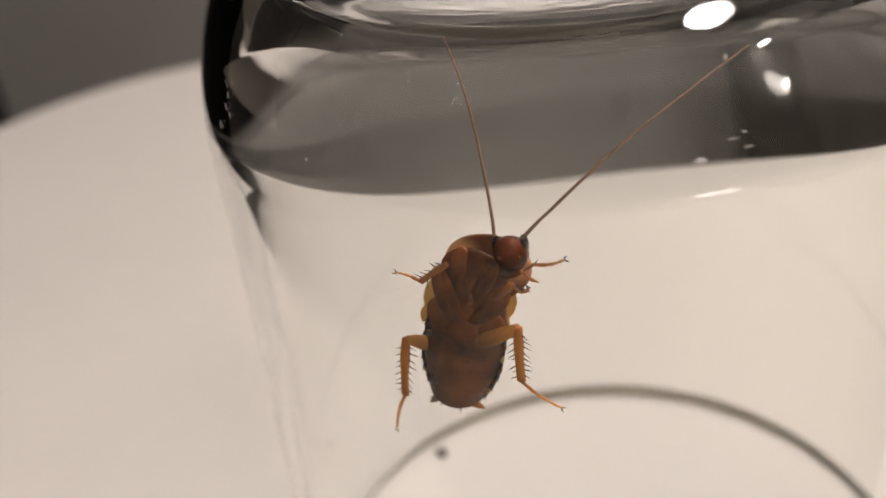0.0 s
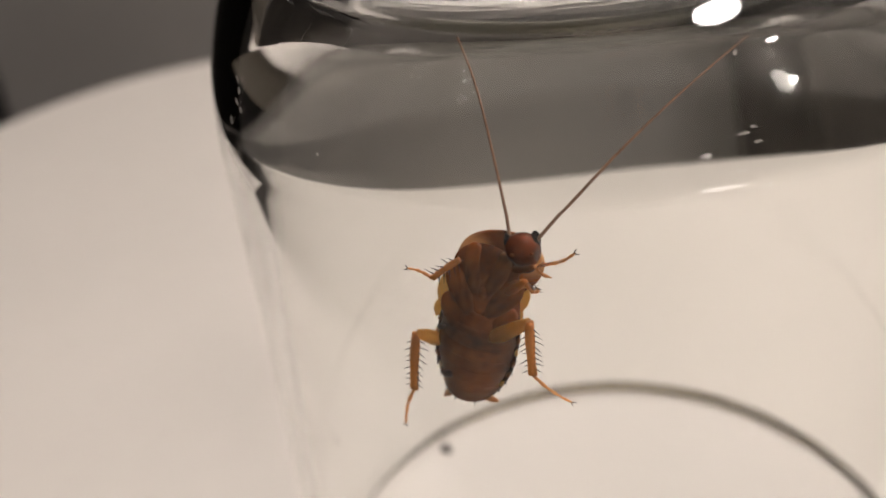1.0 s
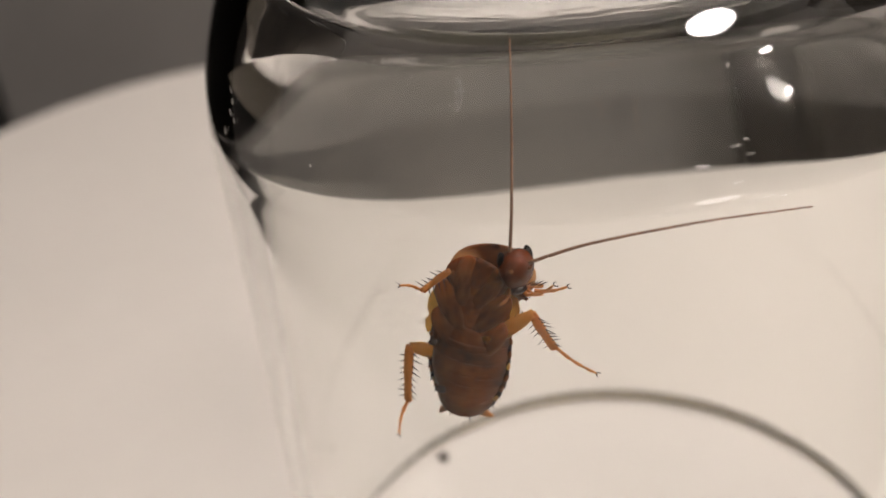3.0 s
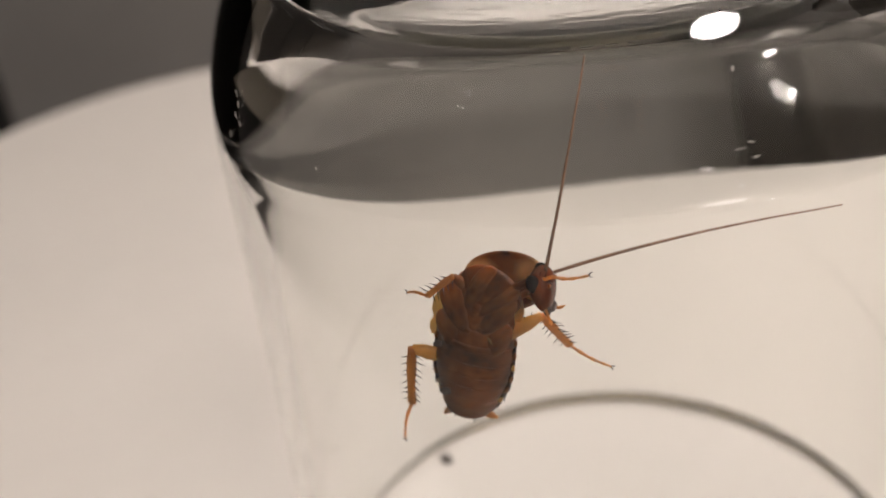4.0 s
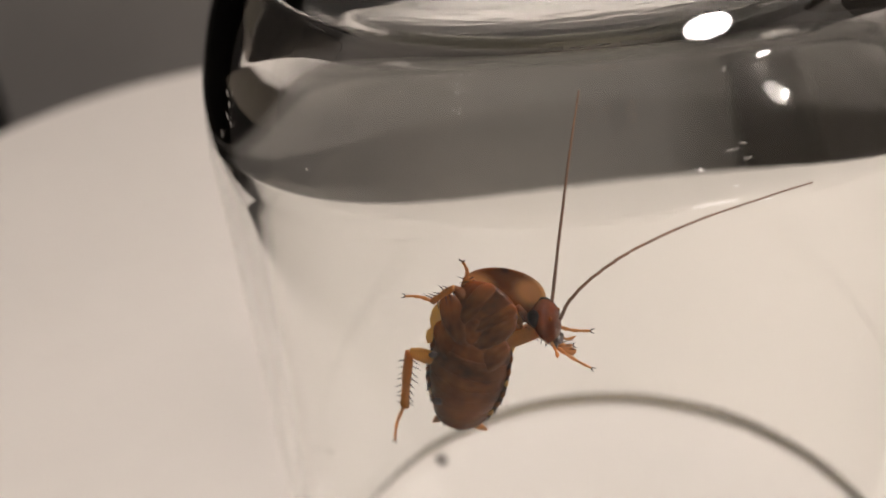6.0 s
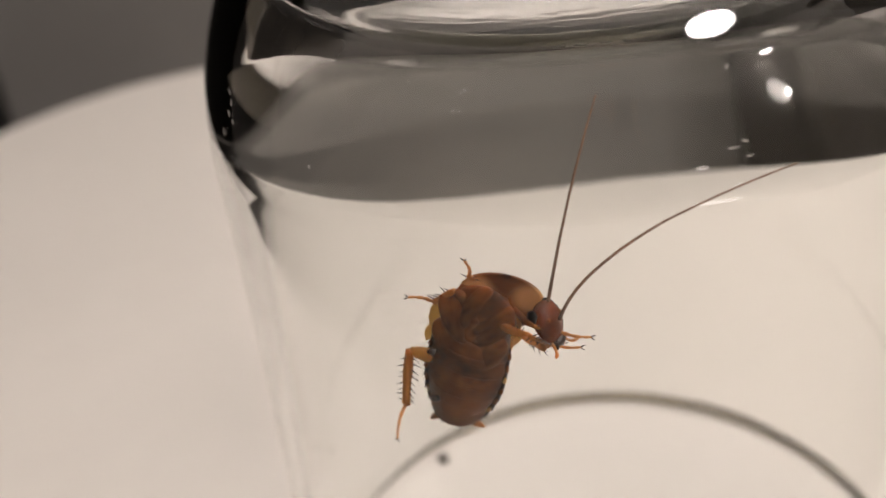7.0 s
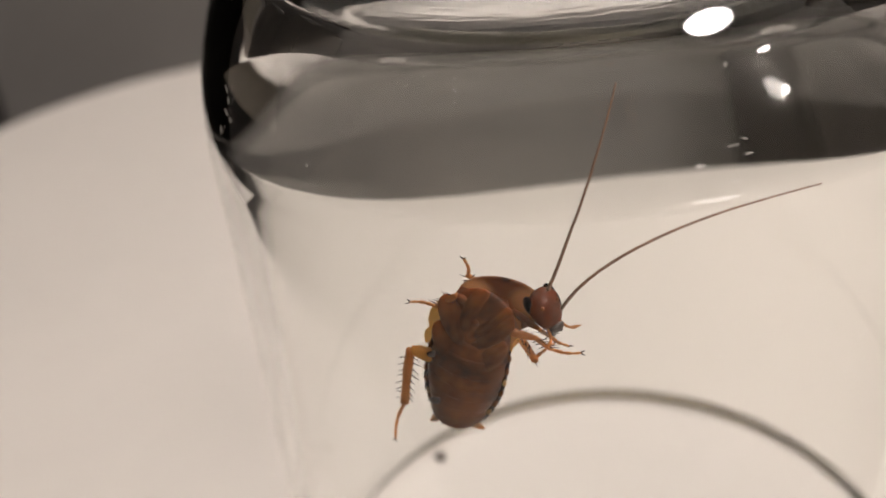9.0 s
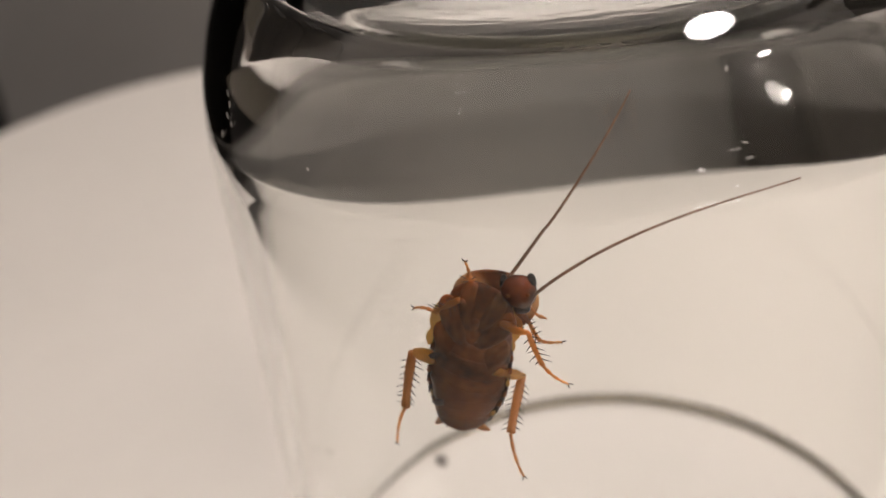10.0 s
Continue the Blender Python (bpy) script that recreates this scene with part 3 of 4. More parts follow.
LEGS = {
    "left_hind": leg((2.22, 5.60, 4.21), 1.25, AMBER, 8),
    "left_middle": leg((1.71, 2.80, 2.12), 0.9, TAWNY, 5),
    "left_fore": leg((1.43, 1.46, 2.61), 0.8, TAWNY, 3),
    "right_fore": leg((2.60, 2.20, 2.69), 0.6, TAWNY, 3),
    "right_middle": leg((3.28, 3.00, 2.60), 0.75, SHANK, 5),
    "right_hind": leg((4.54, 4.90, 3.84), 1.25, AMBER, 8),
}

# feelers: chains of short ringed pieces
def feeler(count, length, thick):
    pieces = []
    for k in range(count):
        r0, r1 = (thick * (1 - 0.6 * f ** 0.9) for f in (k / count, (k + 1) / count))
        bulge = [(r0 + (r1 - r0) * j / 12) * (1.0 if j % 2 else 0.82) for j in range(13)]
        sections = [lambda a, y=length * 1.04 * j / 12, r=bulge[j]: (r * math.cos(a), y, r * math.sin(a)) for j in range(13)]
        pieces.append(part("feeler_piece", loft(bmesh.new(), sections, 8), THREAD, roach))
    return pieces


LEFT_COUNT, LEFT_STEP, RIGHT_COUNT, RIGHT_STEP = 15, 1.06, 19, 1.12
left_feeler, right_feeler = feeler(LEFT_COUNT, LEFT_STEP, 0.155), feeler(RIGHT_COUNT, RIGHT_STEP, 0.155)


# ---- droppings on the table ----
def pellet(x, y, size, turn):
    ob = link("dropping", egg(size * 0.55, size, size * 0.5, 0.15), DEEP)
    ob.matrix_basis = pose(x, y, size * 0.45 * MM, 0, 0, turn)
    return tagged(ob, "tiny dark brown dropping lying on the white table", "dropping")


pellet(-0.0219, 0.0290, 1.25, 30)


# ---- what moves ----
# where each joint is at each time: seconds, then millimetres along the wall, up it and out of it
LEFT_HIND_HIP = [(0, -4.61, -4.56, -2.43), (0.5, -4.62, -4.54, -2.43), (1, -4.55, -4.70, -2.42), (1.5, -4.62, -4.74, -2.42), (2, -4.75, -4.67, -2.44), (2.5, -4.44, -4.69, -2.40), (4, -4.87, -4.87, -2.46), (4.5, -4.83, -4.94, -2.45), (5, -4.49, -4.94, -2.40), (5.5, -4.28, -5.03, -2.38), (7, -4.53, -5.08, -2.41), (7.5, -4.34, -5.01, -2.38), (8, -4.21, -5.07, -2.37), (8.5, -4.24, -5.07, -2.37), (9, -4.27, -5.18, -2.37), (9.5, -4.24, -5.17, -2.37), (9.8, -4.19, -5.05, -2.36), (10, -4.13, -4.97, -2.36)]
LEFT_HIND_KNEE = [(0, -6.31, -3.43, -1.54), (0.5, -6.24, -3.36, -1.46), (1, -6.44, -3.66, -1.88), (1.5, -6.30, -3.54, -1.60), (2, -6.40, -3.48, -1.55), (2.5, -6.06, -3.51, -1.44), (4, -6.58, -3.68, -1.66), (4.5, -6.66, -3.87, -1.79), (5, -6.26, -3.85, -1.63), (5.5, -6.26, -4.11, -1.98), (7, -6.21, -3.88, -1.59), (7.5, -6.25, -4.03, -1.77), (8, -5.92, -3.86, -1.61), (8.5, -5.94, -3.86, -1.62), (9, -6.20, -4.16, -1.95), (9.5, -6.08, -4.07, -1.76), (9.8, -6.18, -4.13, -1.97), (10, -6.11, -4.05, -1.97)]
LEFT_HIND_ANKLE = [(0, -6.97, -8.96, -0.93), (0.5, -6.89, -8.89, -0.86), (1, -7.08, -9.18, -1.19), (1.5, -6.96, -9.08, -1.05), (2, -7.02, -9.02, -1.01), (2.5, -6.93, -9.02, -0.91), (4, -7.17, -9.23, -1.16), (4.5, -7.32, -9.41, -1.33), (5, -7.23, -9.36, -1.43), (5.5, -7.24, -9.59, -1.39), (7, -7.16, -9.38, -1.23), (7.5, -7.33, -9.51, -1.50), (8, -7.17, -9.31, -1.29), (8.5, -7.10, -9.32, -1.18), (9, -7.29, -9.63, -1.58), (9.5, -7.26, -9.53, -1.38), (9.8, -7.26, -9.60, -1.45), (10, -7.20, -9.50, -1.35)]
LEFT_HIND_FOOT = [(0, -8.32, -12.94, -0.81), (0.5, -8.30, -12.85, -0.81), (1, -8.42, -13.16, -1.03), (1.5, -8.37, -13.03, -0.85), (2, -8.38, -12.99, -0.83), (2.5, -8.37, -12.97, -0.83), (4, -8.34, -13.25, -0.83), (4.5, -8.38, -13.46, -0.96), (5, -8.44, -13.36, -0.96), (5.5, -8.64, -13.55, -1.23), (7, -8.52, -13.35, -0.87), (7.5, -8.48, -13.53, -0.98), (8, -8.47, -13.29, -0.85), (8.5, -8.51, -13.27, -0.85), (9, -8.58, -13.59, -0.96), (9.5, -8.53, -13.51, -0.85), (9.8, -8.52, -13.57, -0.87), (10, -8.45, -13.49, -0.88)]
LEFT_MIDDLE_HIP = [(0, -1.48, 2.38, -2.26), (0.5, -1.45, 2.41, -2.26), (1, -1.22, 2.29, -2.25), (1.5, -1.26, 2.36, -2.25), (2, -1.46, 2.44, -2.26), (2.5, -1.46, 2.36, -2.26), (4, -1.67, 2.18, -2.27), (4.5, -1.63, 2.12, -2.27), (5, -1.25, 1.77, -2.24), (5.5, -0.98, 1.57, -2.23), (7, -1.18, 0.92, -2.23), (7.5, -1.12, 0.85, -2.22), (8, -1.00, 0.78, -2.22), (8.5, -1.03, 0.66, -2.22), (9, -1.00, 0.37, -2.21), (9.5, -0.89, 0.37, -2.21), (9.8, -0.86, 0.27, -2.21), (10, -0.79, 0.45, -2.21)]
LEFT_MIDDLE_KNEE = [(0, -1.98, 3.94, -1.79), (0.5, -1.91, 3.98, -1.78), (1, -1.80, 3.83, -1.81), (1.5, -1.65, 3.93, -1.70), (2, -1.90, 4.00, -1.72), (2.5, -1.92, 3.93, -1.78), (4, -2.16, 3.67, -1.59), (4.5, -2.12, 3.61, -1.59), (5, -1.65, 3.28, -1.55), (5.5, -1.46, 3.04, -1.51), (7, -1.65, 2.37, -1.47), (7.5, -1.61, 2.33, -1.52), (8, -1.37, 2.25, -1.44), (8.5, -1.40, 2.14, -1.44), (9, -1.38, 1.85, -1.44), (9.5, -1.30, 1.89, -1.54), (9.8, -1.34, 1.73, -1.46), (10, -1.24, 1.87, -1.36)]
LEFT_MIDDLE_ANKLE = [(0, -4.24, 2.32, -1.42), (0.5, -4.09, 2.32, -1.23), (1, -4.03, 2.26, -1.16), (1.5, -3.82, 2.21, -1.22), (2, -4.06, 2.36, -1.02), (2.5, -4.01, 2.46, -0.63), (4, -4.28, 1.99, -0.86), (4.5, -4.27, 1.87, -1.12), (5, -3.73, 1.41, -1.58), (5.5, -3.60, 1.25, -1.72), (7, -3.79, 0.71, -2.15), (7.5, -3.71, 0.57, -2.08), (8, -3.54, 0.56, -1.98), (8.5, -3.52, 0.41, -2.06), (9, -3.50, 0.14, -2.10), (9.5, -3.42, 0.18, -2.20), (9.8, -3.51, 0.03, -1.99), (10, -3.51, 0.26, -1.72)]
LEFT_MIDDLE_FOOT = [(0, -6.01, 3.25, -0.72), (0.5, -5.94, 3.20, -0.69), (1, -6.02, 2.98, -1.06), (1.5, -5.71, 3.02, -0.70), (2, -6.17, 2.48, -1.21), (2.5, -6.08, 2.59, -1.08), (4, -6.22, 1.74, -1.69), (4.5, -6.21, 1.62, -1.94), (5, -5.51, 2.24, -0.78), (5.5, -5.52, 1.92, -1.11), (7, -5.59, 1.46, -1.32), (7.5, -5.40, 1.46, -1.15), (8, -5.31, 1.34, -1.11), (8.5, -5.45, 0.99, -1.40), (9, -5.43, 0.79, -1.50), (9.5, -5.36, 0.60, -1.45), (9.8, -4.92, 1.06, -0.79), (10, -5.57, 0.14, -2.21)]
LEFT_FORE_HIP = [(0, 0.08, 0.91, -4.90), (0.5, -0.03, 0.93, -4.90), (1, 0.31, 0.92, -4.90), (1.5, -0.02, 0.86, -4.90), (2, -0.22, 0.95, -4.90), (2.5, -0.12, 0.92, -4.90), (4, -0.41, 0.34, -4.90), (4.5, -0.27, 0.39, -4.90), (5, 0.09, 1.84, -3.41), (5.5, 0.54, 1.59, -3.41), (7, 0.17, 0.98, -3.39), (7.5, 0.24, 1.13, -3.40), (8, 0.36, 1.05, -3.40), (8.5, 0.33, 0.93, -3.39), (9, 0.29, 0.74, -3.39), (9.5, 0.40, 0.73, -3.39), (9.8, 0.44, 0.84, -3.39), (10, 0.27, 1.47, -3.40)]
LEFT_FORE_KNEE = [(0, 0.02, 1.85, -4.90), (0.5, 0.00, 1.88, -4.90), (1, 0.22, 1.90, -4.90), (1.5, -0.01, 1.82, -4.90), (2, -0.20, 1.90, -4.90), (2.5, -0.09, 1.85, -4.90), (4, -0.22, 1.47, -4.90), (4.5, -0.07, 1.51, -4.90), (5, -0.37, 3.07, -2.84), (5.5, -0.56, 2.50, -3.38), (7, -0.65, 2.15, -3.42), (7.5, -0.70, 2.20, -3.49), (8, -0.40, 2.25, -3.28), (8.5, -0.39, 2.14, -3.18), (9, -0.61, 1.81, -3.68), (9.5, -0.50, 1.80, -3.69), (9.8, -0.37, 2.01, -3.42), (10, -0.35, 2.58, -2.75)]
LEFT_FORE_ANKLE = [(0, -0.01, 2.78, -4.90), (0.5, -0.03, 2.80, -4.90), (1, 0.18, 2.81, -4.90), (1.5, -0.04, 2.74, -4.90), (2, -0.22, 2.82, -4.90), (2.5, -0.12, 2.77, -4.90), (4, -0.29, 2.53, -4.90), (4.5, -0.14, 2.57, -4.90), (5, -0.39, 4.14, -1.85), (5.5, -0.90, 3.48, -2.35), (7, -0.82, 3.22, -2.44), (7.5, -0.86, 3.23, -2.47), (8, -0.67, 3.30, -2.31), (8.5, -0.76, 3.18, -2.22), (9, -0.94, 2.91, -2.78), (9.5, -0.87, 2.90, -2.79), (9.8, -0.71, 3.09, -2.49), (10, -0.58, 3.69, -1.84)]
LEFT_FORE_FOOT = [(0, -1.26, 2.14, -4.90), (0.5, -1.28, 2.17, -4.90), (1, -1.05, 2.19, -4.90), (1.5, -1.28, 2.11, -4.90), (2, -1.48, 2.19, -4.90), (2.5, -1.38, 2.10, -4.90), (4, -1.46, 1.60, -4.90), (4.5, -1.31, 1.65, -4.90), (5, -0.04, 6.09, -0.15), (5.5, -0.42, 5.65, -0.99), (7, -0.47, 5.41, -1.06), (7.5, -0.43, 5.42, -1.11), (8, -0.33, 5.52, -0.96), (8.5, -0.36, 5.45, -0.98), (9, -0.58, 5.16, -1.50), (9.5, -0.53, 5.07, -1.38), (9.8, -0.30, 5.31, -1.17), (10, -0.12, 5.80, -0.36)]
RIGHT_FORE_HIP = [(0, 1.81, 3.02, -2.09), (0.5, 1.75, 3.04, -2.08), (1, 1.94, 3.01, -2.09), (1.5, 1.70, 2.88, -2.08), (2, 1.74, 2.43, -2.07), (2.5, 1.89, 2.56, -2.08), (4, 1.80, 2.51, -2.08), (4.5, 1.93, 2.40, -2.08), (5, 2.94, 2.07, -2.15), (5.5, 3.21, 1.55, -2.16), (7, 2.67, 0.70, -2.10), (7.5, 2.73, 0.69, -2.11), (8, 2.85, 0.76, -2.12), (8.5, 2.79, 0.69, -2.11), (9, 2.68, 0.40, -2.10), (9.5, 2.79, 0.49, -2.11), (9.8, 3.01, 0.61, -2.13), (10, 2.69, 1.43, -2.11)]
RIGHT_FORE_KNEE = [(0, 3.89, 4.10, -0.95), (0.5, 3.86, 4.04, -0.93), (1, 4.12, 4.01, -1.10), (1.5, 3.99, 3.39, -0.94), (2, 2.07, 0.05, -3.06), (2.5, 1.85, 0.55, -3.73), (4, 4.01, 3.83, -1.71), (4.5, 4.32, 3.34, -1.72), (5, 3.65, 0.15, -3.74), (5.5, 3.85, -0.60, -3.47), (7, 4.60, 0.25, -0.42), (7.5, 4.69, -0.04, -0.56), (8, 4.66, -1.01, -1.53), (8.5, 4.96, -0.19, -0.98), (9, 4.93, -0.35, -1.03), (9.5, 5.01, -0.53, -1.21), (9.8, 5.06, 0.25, -0.58), (10, 3.48, -0.87, -3.02)]
RIGHT_FORE_ANKLE = [(0, 4.20, 3.62, -3.07), (0.5, 4.24, 3.22, -2.94), (1, 4.35, 3.11, -3.09), (1.5, 4.32, 2.17, -2.75), (2, 3.89, 0.51, -1.93), (2.5, 3.19, 0.88, -2.01), (4, 5.77, 4.63, -0.67), (4.5, 6.16, 3.96, -0.68), (5, 5.67, 0.67, -3.05), (5.5, 5.88, -0.22, -2.71), (7, 5.85, -0.77, -1.92), (7.5, 6.22, -0.96, -1.85), (8, 5.33, -2.39, -3.11), (8.5, 5.41, -1.82, -2.38), (9, 5.44, -1.98, -2.42), (9.5, 5.37, -2.12, -2.68), (9.8, 5.52, -1.65, -1.59), (10, 4.74, -1.18, -1.24)]
RIGHT_FORE_FOOT = [(0, 6.73, 4.46, -2.71), (0.5, 6.28, 4.82, -2.22), (1, 6.72, 4.37, -2.95), (1.5, 6.43, 3.68, -2.03), (2, 5.91, 1.79, -0.68), (2.5, 5.19, 2.36, -0.98), (4, 8.16, 4.44, -1.89), (4.5, 8.24, 3.37, -2.28), (5, 8.30, 0.39, -3.56), (5.5, 8.51, -0.63, -3.13), (7, 8.46, -1.31, -2.24), (7.5, 7.94, -2.30, -3.43), (8, 7.10, -1.43, -1.32), (8.5, 6.05, -3.62, -4.28), (9, 6.21, -3.86, -4.18), (9.5, 7.10, -1.31, -0.79), (9.8, 6.03, -3.05, -3.82), (10, 5.86, -2.53, -3.27)]
RIGHT_MIDDLE_HIP = [(0, 0.89, 0.73, -1.91), (0.5, 0.78, 0.74, -1.91), (1, 1.12, 0.72, -1.92), (1.5, 0.88, 0.68, -1.91), (2, 0.70, 0.87, -1.91), (2.5, 0.80, 0.96, -1.92), (4, 0.41, 0.36, -2.60), (4.5, 0.45, 0.24, -2.60), (5, 0.75, 0.20, -2.60), (5.5, 1.44, -0.05, -1.92), (7, 1.17, -0.65, -1.90), (7.5, 1.23, -0.60, -1.90), (8, 1.30, -0.69, -1.90), (8.5, 1.23, -0.81, -1.90), (9, 1.17, -1.06, -1.89), (9.5, 1.28, -1.01, -1.90), (9.8, 1.32, -1.01, -1.90), (10, 1.26, -0.15, -1.91)]
RIGHT_MIDDLE_KNEE = [(0, 3.05, 3.02, -0.98), (0.5, 3.39, 2.49, -0.95), (1, 3.40, 2.83, -0.88), (1.5, 3.54, 2.40, -1.03), (2, 3.14, 2.78, -0.83), (2.5, 3.26, 3.06, -1.36), (4, 2.50, 1.70, -2.60), (4.5, 2.70, 1.40, -2.60), (5, 3.00, 1.20, -2.60), (5.5, 2.55, -1.87, -4.41), (7, 4.10, -0.54, -0.43), (7.5, 4.31, -1.05, -0.84), (8, 4.35, -1.89, -2.11), (8.5, 4.29, -1.97, -2.14), (9, 4.27, -2.08, -2.23), (9.5, 4.39, -2.02, -2.24), (9.8, 4.58, -1.41, -1.86), (10, 4.18, -0.18, -0.40)]
RIGHT_MIDDLE_ANKLE = [(0, 3.02, 0.99, -3.20), (0.5, 3.62, 0.10, -2.74), (1, 3.24, 0.64, -2.92), (1.5, 5.15, 0.12, -2.12), (2, 5.95, 1.75, -1.05), (2.5, 5.14, 1.70, -3.27), (4, 2.64, 1.32, -3.35), (4.5, 2.95, 0.91, -3.44), (5, 3.30, 0.70, -3.40), (5.5, 4.60, -1.36, -2.28), (7, 4.88, -2.48, -2.58), (7.5, 4.41, -3.11, -3.02), (8, 4.58, -3.99, -4.25), (8.5, 4.64, -4.03, -4.30), (9, 4.67, -4.32, -4.18), (9.5, 4.79, -4.33, -4.11), (9.8, 5.07, -3.88, -3.49), (10, 5.06, -3.05, -0.35)]
RIGHT_MIDDLE_FOOT = [(0, 4.16, 2.58, -1.47), (0.5, 4.51, 1.72, -0.90), (1, 4.25, 2.15, -1.06), (1.5, 7.71, -0.18, -1.72), (2, 8.44, 1.87, -1.79), (2.5, 7.63, 1.87, -4.05), (4, 4.10, 2.34, -1.45), (4.5, 4.48, 1.80, -1.53), (5, 4.80, 1.50, -1.50), (5.5, 6.43, -0.50, -0.64), (7, 7.43, -2.85, -2.97), (7.5, 6.93, -2.43, -3.02), (8, 7.10, -4.60, -4.53), (8.5, 7.21, -4.10, -3.88), (9, 7.26, -4.20, -3.90), (9.5, 7.33, -3.94, -3.67), (9.8, 7.63, -3.49, -3.22), (10, 6.94, -4.83, -0.62)]
RIGHT_HIND_HIP = [(0, -0.63, -3.34, -1.64), (0.5, -0.55, -3.31, -1.64), (1, -0.38, -3.46, -1.64), (1.5, -0.24, -3.34, -1.64), (2, -0.24, -3.03, -1.64), (2.5, 0.08, -2.64, -1.65), (4, 0.03, -2.28, -1.66), (4.5, -0.12, -2.37, -1.65), (5, 0.55, -2.48, -2.50), (5.5, 0.82, -2.63, -2.50), (7, 0.64, -3.24, -1.64), (7.5, 0.70, -3.20, -1.65), (8, 0.73, -3.28, -1.64), (8.5, 0.70, -3.41, -1.64), (9, 0.65, -3.61, -1.64), (9.5, 0.67, -3.51, -1.64), (9.8, 0.71, -3.50, -1.64), (10, 0.92, -4.89, -1.62)]
RIGHT_HIND_KNEE = [(0, 3.23, -1.00, -1.13), (0.5, 3.27, -0.93, -0.98), (1, 3.39, -1.00, -1.09), (1.5, 3.44, -0.81, -0.81), (2, 3.40, -0.38, -1.01), (2.5, 3.70, 0.10, -1.75), (4, 3.70, -0.79, -3.87), (4.5, 3.64, -0.05, -2.72), (5, 4.13, -0.10, -2.10), (5.5, 4.12, -0.10, -2.00), (7, 1.65, -4.27, -5.95), (7.5, 1.66, -4.25, -5.96), (8, 1.68, -4.34, -5.96), (8.5, 1.61, -4.56, -5.94), (9, 1.61, -4.71, -5.94), (9.5, 1.66, -4.76, -5.94), (9.8, 1.69, -4.85, -5.87), (10, 1.69, -7.67, -5.12)]
RIGHT_HIND_ANKLE = [(0, 3.21, -5.88, -0.76), (0.5, 3.22, -5.82, -0.69), (1, 3.41, -5.88, -0.70), (1.5, 3.29, -5.71, -0.60), (2, 3.63, -5.26, -0.73), (2.5, 4.47, -4.61, -2.86), (4, 5.03, -4.91, -6.15), (4.5, 5.43, -4.10, -4.81), (5, 5.17, -3.41, -4.43), (5.5, 4.95, -3.15, -4.28), (7, 4.58, -2.77, -2.32), (7.5, 4.26, -3.13, -1.96), (8, 4.44, -3.58, -1.98), (8.5, 4.10, -3.65, -1.82), (9, 4.10, -3.80, -1.82), (9.5, 4.15, -3.85, -1.82), (9.8, 4.58, -5.42, -1.95), (10, 1.43, -11.35, -1.89)]
RIGHT_HIND_FOOT = [(0, 6.26, -8.20, -0.71), (0.5, 6.39, -7.98, -0.45), (1, 6.34, -8.35, -0.81), (1.5, 6.42, -7.92, -0.45), (2, 6.28, -8.02, -0.45), (2.5, 7.67, -6.62, -2.21), (4, 8.50, -6.52, -5.85), (4.5, 8.95, -5.61, -4.59), (5, 8.59, -5.12, -4.08), (5.5, 8.30, -4.21, -2.74), (7, 5.28, -4.50, -5.67), (7.5, 4.77, -4.35, -5.56), (8, 4.70, -4.53, -5.69), (8.5, 4.59, -4.51, -5.53), (9, 4.59, -4.66, -5.53), (9.5, 4.64, -4.71, -5.53), (9.8, 8.10, -4.12, -1.16), (10, 2.78, -14.55, -0.26)]
LEFT_FEELER_ROOT = [(0, 2.09, 6.00, -1.17), (0.5, 2.07, 6.03, -1.17), (1, 2.49, 5.65, -1.19), (1.5, 2.30, 5.69, -1.25), (2, 2.71, 5.99, -1.21), (2.5, 2.34, 5.77, -1.22), (4, 5.02, 4.71, -1.65), (4.5, 5.28, 4.62, -1.68), (5, 5.72, 3.50, -1.77), (5.5, 6.06, 2.49, -1.82), (7, 5.47, 1.93, -1.72), (7.5, 5.39, 2.07, -1.70), (8, 5.51, 2.49, -1.74), (8.5, 5.58, 2.52, -1.75), (9, 5.63, 2.78, -1.74), (9.5, 5.34, 3.20, -1.71), (9.8, 4.82, 3.24, -1.57), (10, 2.90, 4.37, -1.30)]
LEFT_FEELER_MIDDLE = [(0, 0.77, 13.40, -3.74), (0.5, 0.78, 13.43, -3.77), (1, 0.82, 13.43, -3.77), (1.5, 5.19, 12.29, -3.33), (2, 5.84, 13.42, -4.26), (2.5, 2.56, 12.68, -3.30), (4, 6.57, 12.89, -4.00), (4.5, 7.98, 13.24, -4.57), (5, 7.39, 11.33, -3.09), (5.5, 7.17, 11.31, -3.03), (7, 7.40, 10.72, -2.72), (7.5, 8.00, 11.83, -3.56), (8, 8.14, 11.06, -3.09), (8.5, 8.22, 10.83, -2.97), (9, 8.88, 11.91, -3.84), (9.5, 8.09, 11.03, -3.06), (9.8, 7.43, 11.15, -2.99), (10, 8.42, 12.18, -3.91)]
